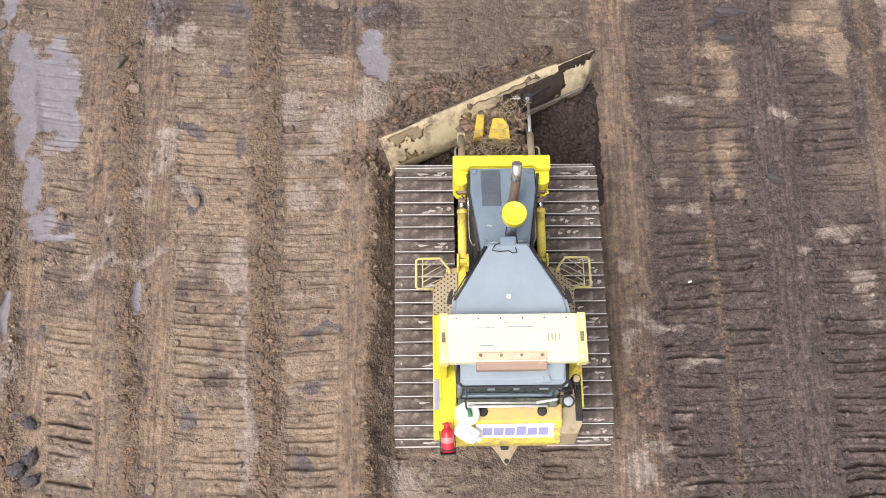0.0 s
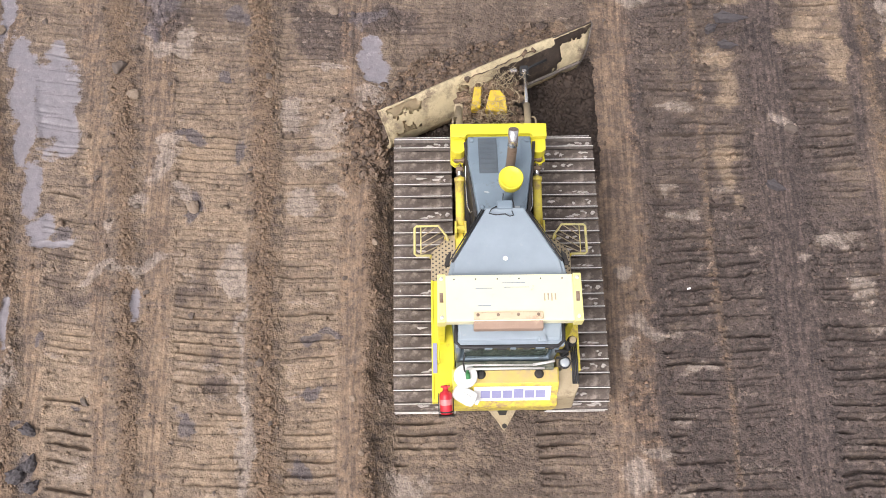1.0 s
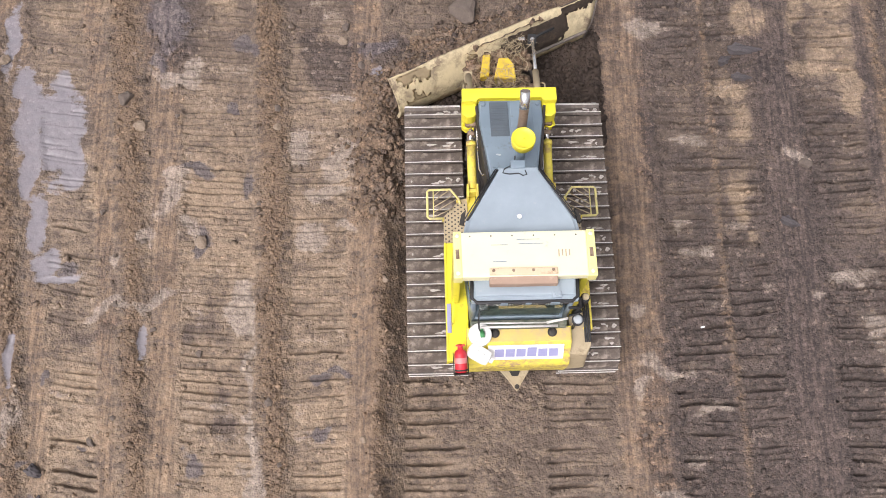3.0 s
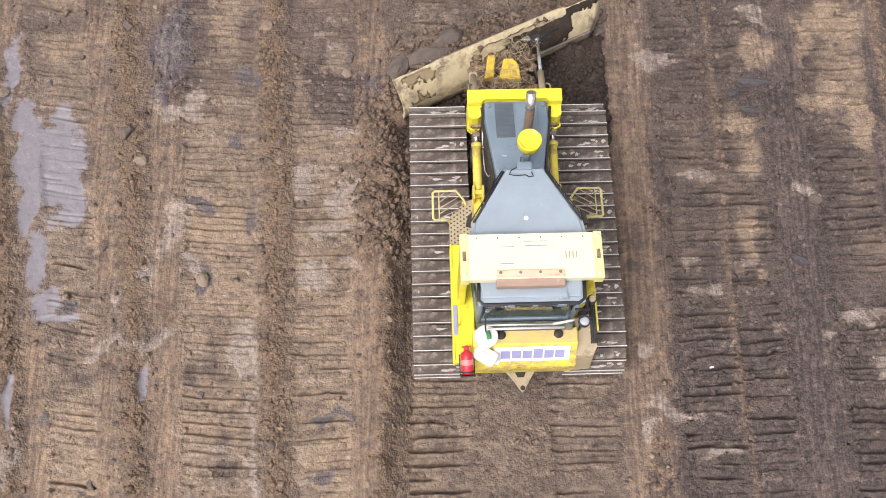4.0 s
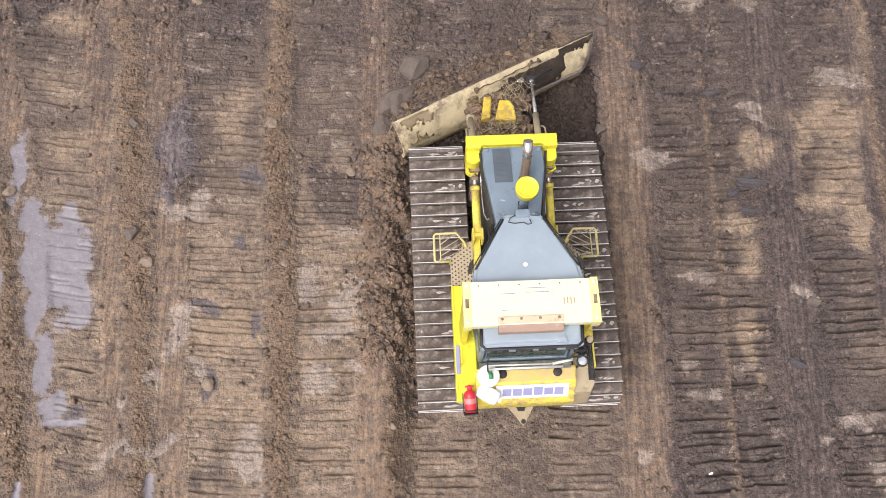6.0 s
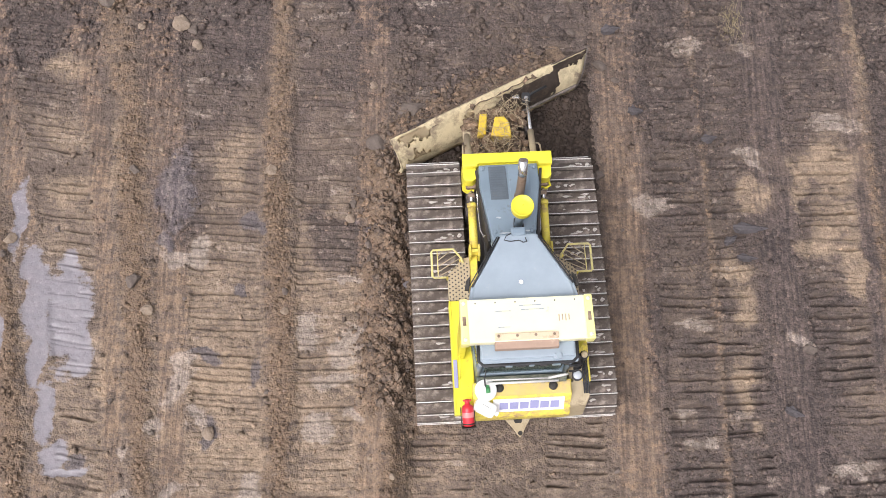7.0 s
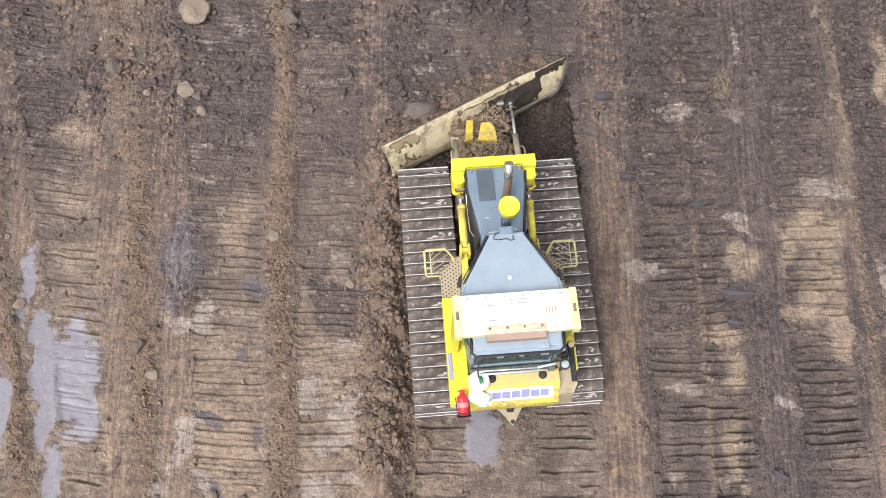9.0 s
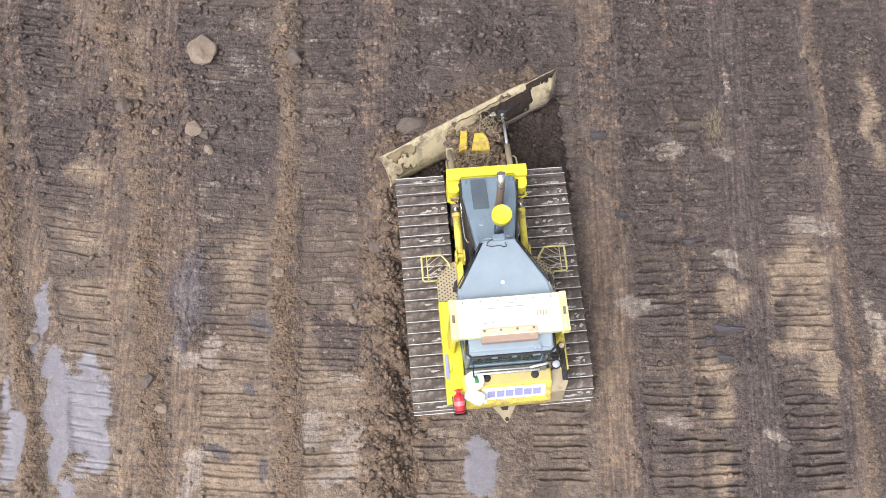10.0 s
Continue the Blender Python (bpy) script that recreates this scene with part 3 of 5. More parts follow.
clods = tagged(new("soil_clods", lumps("soil_clods", cx, cy, cf["height"], csize, rng, {k: np.clip(cf[k] * 0.9, 0, 1) for k in KINDS})),
               "crumbled brown earth clods strewn over the ridges", "clods", kind="stuff")


def rock_mesh(name, seed, flat):
    bm = B()
    bmesh.ops.create_icosphere(bm, subdivisions=3, radius=1)
    off = Vector((seed * 7.3, seed * 3.1, seed))
    cuts = [Vector(random.Random(seed * 50 + k).choices((-1, -0.4, 0.3, 0.8, 0.1), k=3)).normalized() for k in range(11)]
    for v in bm.verts:
        p = v.co.copy()
        for k, n in enumerate(cuts):
            d = p.dot(n) - (0.55 + 0.04 * k)
            if d > 0:
                p -= n * d * 0.97
        p *= 1 + 0.22 * noise.noise(p * 1.6 + off) + 0.07 * noise.noise(p * 5 + off)
        v.co = Vector((p.x, p.y, p.z * flat))
    me = bpy.data.meshes.new(name)
    bm.to_mesh(me)
    bm.free()
    me.materials.append(PALESTONE if seed % 2 else STONE)
    return me


ROCKS = [rock_mesh("stone", k + 1, (0.55, 0.62, 0.7, 0.5)[k % 4]) for k in range(8)]


def stone(x, y, size, k, turn, sink=0.3):
    h = fields(np.array([float(x)]), np.array([float(y)]))["height"][0]
    ob = new("stone", ROCKS[k % 8 if x < 0 else (2 * k + 1) % 8])
    ob.matrix_basis = pose(x, y, h + size * 0.55 * (1 - sink) - size * 0.12, 0, 0, turn) @ Matrix.Diagonal((size, size * (0.75 + 0.05 * (k % 6)), size, 1))
    big = size > 0.15
    return tagged(ob, "large grey-brown lump of stiff earth lying on the ground" if big else "small earthy brown stone lying on the ground", "stone", "loose stones")


# stones and stiff lumps that stand out: x, y, half size
SHOWN = [(-5.74, 3.79, 0.11), (-6.01, 4.25, 0.14), (-4.65, 1.87, 0.12), (-3.57, 4.1, 0.07), (-3.57, 3.79, 0.07), 
         (-3.48, -0.62, 0.07), (-4.97, -2.49, 0.09), (-6.02, -1.17, 0.08), (1.6, 6.18, 0.12),
         (-2.52, 5.64, 0.08), (-2.57, 5.39, 0.09), (-2.25, 4.93, 0.07), (-8.07, 4.99, 0.12), (-8.12, 4.71, 0.07), (-5.6, 10.65, 0.33),
         (-3.84, 10.51, 0.19), (-5.63, 9.01, 0.16), (-5.42, 8.9, 0.1), (-5.34, 8.62, 0.12)]
SHOWN += [(1.75, 8.27, 0.14), (0.45, 10.32, 0.1), (-6.94, 9.45, 0.18), (-3.9, 6.21, 0.1), (-6.17, 6.19, 0.09), (0.86, 9.23, 0.1),
          (-3.37, 8.7, 0.07), (-6.33, 8.94, 0.08), (1.27, 8.95, 0.09), (-2.23, 7.83, 0.08), (3.6, 7.0, 0.07), (2.0, 8.0, 0.08), (4.9, 3.2, 0.12)]
for k, (x, y, size) in enumerate(SHOWN):
    stone(x, y, size, k, 47 * k)
rng = np.random.RandomState(29)
spots = 0
while spots < 120:
    x, y = rng.uniform(-9.2, 8.0), rng.uniform(-3.4, 12.3)
    one = fields(np.array([x]), np.array([y]))
    if one["wet"][0] < 0.2 and rng.rand() < 0.12 + 0.8 * one["clay"][0] and not (-1.55 < x < 1.55 and y < 5.5):
        stone(x, y, 0.025 + 0.04 * rng.rand() ** 2, spots, rng.uniform(0, 360), 0.35)
        spots += 1

# dark lumps of turned-up clay, dry grass tuft, white scrap
lump_me = rock_mesh("clay_lump", 23, 0.8)
for v in lump_me.vertices:
    v.co *= 1 + 0.35 * noise.noise(v.co * 2.7) + 0.2 * noise.noise(v.co * 7.0)
lump_me.materials[0] = painted("blue_grey_clay", (0.062, 0.054, 0.058), (0.14, 0.118, 0.112), dirt=0.5, rough=0.8, grain=20)
for x, y, w, d, a in ((4.08, 5.27, 0.33, 0.09, -6), (3.75, 5.05, 0.14, 0.07, 20), (3.55, 6.9, 0.16, 0.08, 4), (2.3, 7.4, 0.15, 0.08, -12), (4.5, 2.2, 0.18, 0.07, -30), (1.95, 9.0, 0.2, 0.09, 2), (4.0, 4.75, 0.2, 0.06, -10),
                      (-6.77, -1.57, 0.1, 0.13, 70), (-6.85, -2.2, 0.17, 0.12, 40), (-6.68, -2.05, 0.15, 0.1, 60), (-6.62, -2.36, 0.13, 0.09, 30)):
    lump_ob = new("clay_lump", lump_me)
    lump_ob.matrix_basis = pose(x, y, fields(np.array([x]), np.array([y]))["height"][0] + 0.02, 0, 0, a) @ Matrix.Diagonal((w, d, 0.15, 1))
    tagged(lump_ob, "long dark blue-grey lump of turned-up clay" if w > 0.3 else "dark blue-grey lump of turned-up clay", "clay lump", "turned-up clay")
bm, r = B(), random.Random(8)
for k in range(170):
    x, y = r.gauss(0, 0.09), r.gauss(0, 0.17)
    a, ln = r.gauss(1.35, 0.5) + (math.pi if r.random() < 0.4 else 0), r.uniform(0.08, 0.26)
    pipe(bm, [(x, y, 0), (x + 0.4 * ln * math.cos(a), y + 0.4 * ln * math.sin(a), 0.04), (x + ln * math.cos(a + 0.2), y + ln * math.sin(a + 0.2), 0.03 + 0.04 * r.random())], 0.0022, 3)
tuft = part("grass_tuft", bm, painted("dry_grass", (0.36, 0.29, 0.18), (0.16, 0.15, 0.07), dirt=0.5, rough=0.9))
tuft.matrix_basis = pose(4.2, 9.15, -0.02)
tagged(tuft, "flattened tuft of dry yellow grass", "grass", kind="stuff")
bm = B()
prism(bm, [(-0.04, -0.01), (0.02, -0.02), (0.04, 0.01), (0.01, 0.015), (-0.03, 0.012)], 0, 0.012, 0.003)
scrap = part("plastic_scrap", bm, WHITE)
scrap.matrix_basis = pose(2.985, 0.515, fields(np.array([2.985]), np.array([0.515]))["height"][0] + 0.005, 4, 6, 20)
tagged(scrap, "scrap of white plastic lying on the earth", "litter")


# ---- bulldozer (its own space: x to its right, y forward, z up from the track soles) ----
dozer = new("bulldozer")
dozer.empty_display_size = 0.5
tagged(dozer, "yellow wide-track bulldozer with grey cab roof and angled muddy blade", "bulldozer")

# tracks: shoes run round two rollers 3.3 m apart
AXLE, RADIUS, SHOES = 0.45, 0.4, 48
RUN = 3.3
LOOP = 2 * RUN + math.tau * RADIUS
MID = 0.1


def shoe_at(s):
    """Pose in the plane of the track, s metres along the loop (forward on the upper run)."""
    s %= LOOP
    arc = math.pi * RADIUS
    if s < RUN:
        return MID - RUN / 2 + s, AXLE + RADIUS, 0.0
    s -= RUN
    if s < arc:
        a = s / RADIUS
        return MID + RUN / 2 + RADIUS * math.sin(a), AXLE + RADIUS * math.cos(a), -math.degrees(a)
    s -= arc
    if s < RUN:
        return MID + RUN / 2 - s, AXLE - RADIUS, -180.0
    s -= RUN
    a = s / RADIUS
    return MID - RUN / 2 - RADIUS * math.sin(a), AXLE - RADIUS * math.cos(a), -180 - math.degrees(a)


def shoe_mesh(seed, pale=False):
    bm, r = B(), random.Random(seed)
    box(bm, (-0.43, -0.088, 0.0), (0.43, 0.088, 0.012), 0.003, 0)
    # mud pressed on the plate, uneven
    nx, ny = 40, 7
    grid = []
    for i in range(nx + 1):
        col = []
        for j in range(ny + 1):
            x, y = -0.43 + 0.86 * i / nx, -0.07 + 0.158 * j / ny
            lump = noise.noise(Vector((x * 7, y * 16, seed * 5.0))) + 0.6 * noise.noise(Vector((x * 25, y * 30, seed * 3.0)))
            edge = 0.0 if j == ny or i in (0, nx) else 1.0
            col.append(bm.verts.new((x, y, 0.0125 + edge * max(0.0, 0.01 + 0.022 * lump))))
        grid.append(col)
    for i in range(nx):
        for j in range(ny):
            f = bm.faces.new((grid[i][j], grid[i + 1][j], grid[i + 1][j + 1], grid[i][j + 1]))
            f.smooth = True
            f.material_index = 2
    # grouser along the trailing edge, its worn lip bright
    prism(bm, [(-0.43, -0.092), (0.43, -0.092), (0.43, -0.07), (-0.43, -0.07)], 0.01, 0.056, 0, 0)
    prism(bm, [(-0.43, -0.087), (0.43, -0.087), (0.43, -0.077), (-0.43, -0.077)], 0.056, 0.066, 0.002, 1)
    # crusts of pale dried mud
    for k in range(r.randint(2, 6) if pale else 0):
        x, y, w, d = r.uniform(-0.36, 0.36), r.uniform(-0.04, 0.05), r.uniform(0.015, 0.1), r.uniform(0.01, 0.036)
        out = [(x + w * (0.5 + 0.8 * r.random()) * math.cos(i * math.tau / 11), y + d * (0.5 + 0.8 * r.random()) * math.sin(i * math.tau / 11)) for i in range(11)]
        prism(bm, out, 0.012, 0.034, 0, 3, top=[(x + (u - x) * 0.7, y + (v - y) * 0.7, 0.032 + 0.008 * r.random()) for u, v in out])
    bmesh.ops.recalc_face_normals(bm, faces=bm.faces)
    me = bpy.data.meshes.new("track_shoe")
    bm.to_mesh(me)
    bm.free()
    for m in (MUDDY, WORN, SHOEMUD, PALEMUD):
        me.materials.append(m)
    return me


SHOEMUD = painted("mud_on_track_plate", (0.082, 0.064, 0.054), (0.36, 0.3, 0.26), dirt=0.6, rough=0.85, grain=7, fade=(0.14, 0.112, 0.094))
PALEMUD = painted("dried_pale_mud", (0.5, 0.46, 0.43), (0.2, 0.16, 0.14), dirt=0.5, rough=0.9, grain=25)
SHOE_MESHES = [shoe_mesh(k) for k in range(7)] + [shoe_mesh(k, True) for k in range(7, 13)]
shoes = []
for side in (-1, 1):
    bm = B()
    xc = side * 1.065
    box(bm, (xc - 0.16, MID - 1.6, 0.22), (xc + 0.16, MID + 1.6, 0.62), 0.05)
    for yy in np.linspace(MID - 1.3, MID + 1.3, 7):
        rod(bm, (xc - 0.2, yy, 0.24), (xc + 0.2, yy, 0.24), 0.13, n=16)
    for yy in (MID - 0.5, MID + 0.6):
        rod(bm, (xc - 0.12, yy, 0.72), (xc + 0.12, yy, 0.72), 0.1, n=16)
    track = part("track_frame", bm, DARK, dozer, "mud-covered steel track frame with rollers")
    bm = B()
    rod(bm, (xc - 0.12, MID + RUN / 2, AXLE), (xc + 0.12, MID + RUN / 2, AXLE), 0.36, n=28)
    part("idler_wheel", bm, DARK, track)
    bm = B()
    rod(bm, (xc - 0.06, MID - RUN / 2, AXLE), (xc + 0.06, MID - RUN / 2, AXLE), 0.36, n=26)
    rod(bm, (xc - 0.2, MID - RUN / 2, AXLE), (xc + 0.25, MID - RUN / 2, AXLE), 0.2, n=20)
    part("sprocket", bm, DARK, track)
    # chain links under the shoes, as one run of steel
    bm = B()
    for rail in (-0.07, 0.07):
        pts = [shoe_at(k * LOOP / 96) for k in range(97)]
        pipe(bm, [(xc + rail, p[0] - 0.045 * math.sin(-math.radians(p[2])), p[1] - 0.045 * math.cos(math.radians(p[2]))) for p in pts], 0.035, 6)
    part("track_chain", bm, DARK, track)
    for k in range(SHOES):
        ob = new("track_shoe", SHOE_MESHES[7 + (k * 5) % 6 if (k % 4 if side > 0 else k % 3 == 0) else (k * 3) % 7])
        ob.parent = track
        shoes.append((ob, xc, k))

# hull and engine bay between the tracks
bm = B()
box(bm, (-0.5, -1.95, 0.35), (0.5, 1.45, 1.0), 0.04)
box(bm, (-0.4, 0.1, 0.95), (0.4, 1.4, 1.62), 0.03)
part("hull", bm, DARK, dozer, "oily dark steel hull and engine")
for side in (-1, 1):
    bm = B()
    prism(bm, [(side * 0.62, -1.5), (side * 0.62, 0.35), (side * 0.5, 0.35), (side * 0.5, -1.5)], 0.95, 1.5, 0.015)
    part("side_frame", bm, YELLOW_DUSTY, dozer)
    # engine side panel leaning in under the hood
    bm = B()
    prism(bm, [(side * 0.49, 1.4), (side * 0.45, 1.4), (side * 0.33, 0.3), (side * 0.37, 0.3)], 1.45, 2.1, 0.006)
    part("engine_side_panel", bm, DARK, dozer)

# hood, tapering back to the cab
bm = B()
prism(bm, [(-0.45, 1.47), (0.44, 1.47), (0.45, 1.15), (0.3, 0.15), (-0.31, 0.15), (-0.46, 1.15)], 1.98, 2.16, 0.02,
      top=[(-0.43, 1.46, 2.14), (0.42, 1.46, 2.14), (0.43, 1.15, 2.15), (0.28, 0.15, 2.2), (-0.29, 0.15, 2.2), (-0.44, 1.15, 2.15)])
hood = part("hood", bm, HOOD, dozer, "slate-grey engine hood, scuffed and oily")
bm = B()
prism(bm, [(-0.3, 1.42), (-0.05, 1.42), (-0.03, 0.9), (-0.29, 0.9)], 2.14, 2.168, 0.008)
for k in range(13):
    box(bm, (-0.275, 0.93 + k * 0.037, 2.164), (-0.06, 0.943 + k * 0.037, 2.174), 0)
part("air_grille", bm, painted("dark_slate_mesh", (0.085, 0.105, 0.125), dirt=0.25, rough=0.6), hood, "dark slate perforated air grille")
bm = B()
prism(bm, [(-0.01, 1.4), (0.28, 1.4), (0.3, 0.9), (0.0, 0.9)], 2.15, 2.163, 0.006)
part("hood_hatch", bm, HOOD, hood)
for x, y in ((-0.38, 1.4), (0.37, 1.4), (-0.27, 0.4), (0.26, 0.4)):
    bm = B()
    lathe(bm, [(0.035, 0), (0.035, 0.02), (0.022, 0.03)], (x, y, 2.14 + 0.04 * (y < 1)), 14)
    part("hood_latch", bm, HOOD, hood)
# black plate behind the intake: oil, with the intake pipe's shadow painted in
bm = B()
prism(bm, [(0.01, 0.6), (0.13, 0.6), (0.16, 0.4), (0.15, 0.2), (-0.02, 0.2), (-0.01, 0.4)], 2.15, 2.2, 0, top=[(0.01, 0.6, 2.185), (0.13, 0.6, 2.185), (0.16, 0.4, 2.196), (0.15, 0.2, 2.207), (-0.02, 0.2, 2.207), (-0.01, 0.4, 2.196)])
part("oil_and_shadow_plate", bm, BLACK, hood)

for k, (x, y, w) in enumerate(((-0.12, 0.38, 0.1), (0.2, 0.4, 0.07), (-0.02, 0.33, 0.14), (0.12, 0.36, 0.05), (-0.2, 0.62, 0.05), (-0.16, 0.3, 0.06))):
    bm = B()
    r = random.Random(k)
    out = [(x + w * (0.4 + 0.6 * r.random()) * math.cos(i * math.tau / 9), y + 0.012 * (0.4 + r.random()) * math.sin(i * math.tau / 9)) for i in range(9)]
    prism(bm, out, 2.17, 2.213 - 0.05 * (y - 0.2), 0)
    part("scuff", bm, LENS, hood, "pale scuff in the hood paint")

# exhaust stack with a raked tip
bm = B()
pipe(bm, [(0.115, 0.93, 2.1), (0.115, 0.95, 2.4), (0.115, 0.99, 2.66), (0.118, 1.06, 2.82), (0.12, 1.16, 2.94)], 0.062, 16)
stack = part("exhaust_stack", bm, RUST, dozer, "heat-rusted exhaust pipe bent at its tip", smooth=False)
bm = B()
pipe(bm, [(0.1165, 1.03, 2.75), (0.118, 1.07, 2.83), (0.12, 1.165, 2.946)], 0.066, 16)
part("exhaust_tip", bm, CHROME, stack, "bare bright steel tip")
bm = B()
lathe(bm, [(0.075, 0), (0.075, 0.07), (0.06, 0.08)], (0.115, 0.93, 2.14), 18)
part("exhaust_collar", bm, RUST, stack)

# air intake with its yellow rain cap
bm = B()
rod(bm, (0.07, 0.5, 2.15), (0.07, 0.53, 2.72), 0.06, n=18)
intake = part("intake_pipe", bm, HOOD, dozer)
bm = B()
lathe(bm, [(0.08, -0.2), (0.135, -0.17), (0.152, -0.12), (0.157, -0.02), (0.157, 0.0), (0.15, 0.008), (0.143, 0.008), (0.138, -0.002), (0.06, 0.004), (0.02, 0.005)], (0.07, 0.53, 2.87), 36)
lathe(bm, [(0.016, -0.018), (0.014, -0.008), (0.01, -0.006)], (0.07, 0.53, 2.89), 12)
part("rain_cap", bm, YELLOW, intake, "bright yellow round rain cap")

# radiator guard across the nose
bm = B()
prism(bm, [(-0.67, 1.63), (0.64, 1.63), (0.64, 1.43), (0.44, 1.43), (0.43, 1.49), (-0.45, 1.49), (-0.46, 1.43), (-0.67, 1.43)], 2.08, 2.19, 0.018)
prism(bm, [(-0.5, 1.645), (0.47, 1.645), (0.47, 1.5), (-0.5, 1.5)], 0.9, 2.1, 0.02)
guard = part("radiator_guard", bm, YELLOW, dozer)
for side in (-1, 1):
    x = -0.015 + side * 0.55
    bm = B()
    prism(bm, [(x - 0.1, 1.59), (x + 0.1, 1.59), (x + 0.1, 1.3), (x + 0.04, 1.25), (x - 0.04, 1.25), (x - 0.1, 1.3)], 1.55, 2.06, 0.02)
    part("cylinder_bracket", bm, YELLOW, guard)
    bm = B()
    prism(bm, [(x - 0.07, 1.26), (x + 0.07, 1.26), (x + 0.07, 1.2), (x - 0.07, 1.2)], 1.72, 1.8, 0.01)
    pipe(bm, [(x + side * 0.08, 1.3, 1.85), (x + side * 0.09, 1.2, 1.88), (x + side * 0.02, 1.16, 1.88), (x - side * 0.03, 1.2, 1.85)], 0.014, 8)
    part("hose_clamp", bm, YELLOW, guard)
bm = B()
for k in range(10):
    box(bm, (-0.46, 1.615, 1.0 + k * 0.1), (0.43, 1.64, 1.04 + k * 0.1), 0.006)
part("radiator_grille", bm, DARK, guard)

# lift cylinders along both sides of the hood
for side in (-1, 1):
    x = -0.01 + side * 0.535
    bm = B()
    rod(bm, (x, 0.34, 1.66), (x, 0.98, 1.74), 0.062, n=20)
    rod(bm, (x, 0.96, 1.737), (x, 1.02, 1.745), 0.072, n=20)
    cyl = part("lift_cylinder", bm, YELLOW_DUSTY, dozer)
    bm = B()
    rod(bm, (x, 1.0, 1.742), (x, 1.3, 1.78), 0.036, n=16)
    part("piston_rod", bm, CHROME, cyl, "bright chromed piston rod")
    bm = B()
    box(bm, (x - 0.075, 1.22, 1.68), (x + 0.075, 1.36, 1.86), 0.02)
    box(bm, (x - 0.05, 1.1, 1.7), (x + 0.05, 1.16, 1.82), 0.015)
    part("rod_eye", bm, RUST, cyl)
    bm = B()
    box(bm, (x - 0.08, 0.2, 1.5), (x - 0.05, 0.38, 1.76), 0.008)
    box(bm, (x + 0.05, 0.2, 1.5), (x + 0.08, 0.38, 1.76), 0.008)
    box(bm, (x - 0.05, 0.26, 1.58), (x + 0.05, 0.32, 1.74), 0.01)
    part("cylinder_mount", bm, YELLOW_DUSTY, cyl)
    # thin hydraulic line looping along the hood
    bm = B()
    u = x - side * 0.085
    pipe(bm, [(u, 0.95, 1.8), (u, 0.8, 1.84), (u - side * 0.01, 0.55, 1.86), (u - side * 0.05, 0.45, 1.88), (u - side * 0.11, 0.47, 1.95), (u - side * 0.12, 0.6, 1.98)], 0.011, 7)
    pipe(bm, [(u, 0.95, 1.8), (u, 1.2, 1.84), (u - side * 0.03, 1.38, 1.86)], 0.011, 7)
    part("hydraulic_line", bm, CHROME, cyl)

# fenders, platforms and steps
for side in (-1, 1):
    out = 0.96 if side < 0 else 0.985
    bm = B()
    prism(bm, [(side * out, -0.42), (side * 0.66, -0.42), (side * 0.66, -1.95 if side < 0 else -1.6), (side * 0.72, -2.05 if side < 0 else -1.68), (side * out, -2.07 if side < 0 else -1.68)], 1.46, 1.6, 0.02)
    prism(bm, [(side * out, -0.42), (side * (out - 0.03), -0.42), (side * (out - 0.03), -2.04 if side < 0 else -1.68), (side * out, -2.04 if side < 0 else -1.68)], 1.3, 1.62, 0.01)
    fender = part("fender", bm, YELLOW if side < 0 else YELLOW_DUSTY, dozer)
    bm = B()
    edge = [(side * 0.955, -0.01), (side * 0.955, -0.43), (side * 0.66, -0.43), (side * 0.62, 0.02), (side * 0.62, 0.26), (side * 0.72, 0.24)]
    prism(bm, edge, 1.5, 1.53, 0.006)
    plate = part("platform", bm, TREAD, fender, "dusty tan non-slip platform plate with punched holes")
    for i in range(7):
        for j in range(10):
            x, y = side * (0.93 - 0.045 * i), -0.4 + 0.062 * j + (i % 2) * 0.03
            if abs(x) + 0.95 * (y - 0.02) < 0.93 and abs(x) > 0.63:
                bm = B()
                lathe(bm, [(0.013, 0), (0.012, 0.004)], (x, y, 1.5285), 8)
                part("punched_hole", bm, DARK, plate)
    # tubular side guard with slanting bars
    bm = B()
    z = 1.6
    ring = [(0.96, -0.06), (1.15, -0.06), (1.175, -0.035), (1.175, 0.34), (1.15, 0.365), (0.85, 0.37), (0.74, 0.22), (0.72, 0.15)]
    pipe(bm, [(side * x, y, z) for x, y in ring], 0.017, 8)
    pipe(bm, [(side * 1.09, -0.06, z), (side * 1.09, 0.365, z)], 0.009, 6)
    rail = part("step_guard", bm, painted("worn_yellow_tube", (0.64, 0.56, 0.22), (0.4, 0.35, 0.25), dirt=0.6, rough=0.5), fender, "yellow tubular step guard with slanting bars")
    for a, b in (((0.99, 0.365), (1.09, 0.27)), ((0.86, 0.365), (1.09, 0.2)), ((0.79, 0.29), (1.09, 0.11)), ((0.75, 0.23), (1.09, 0.03)), ((0.82, 0.09), (1.09, -0.04))):
        bm = B()
        pipe(bm, [(side * a[0], a[1], z), (side * b[0], b[1], z)], 0.008, 6)
        part("guard_bar", bm, TREAD, rail)
    for x, y in ((0.96, -0.06), (0.76, 0.2)):
        bm = B()
        rod(bm, (side * x, y, 1.48), (side * x, y, 1.6), 0.014, n=8)
        part("guard_post", bm, YELLOW_DUSTY, rail)

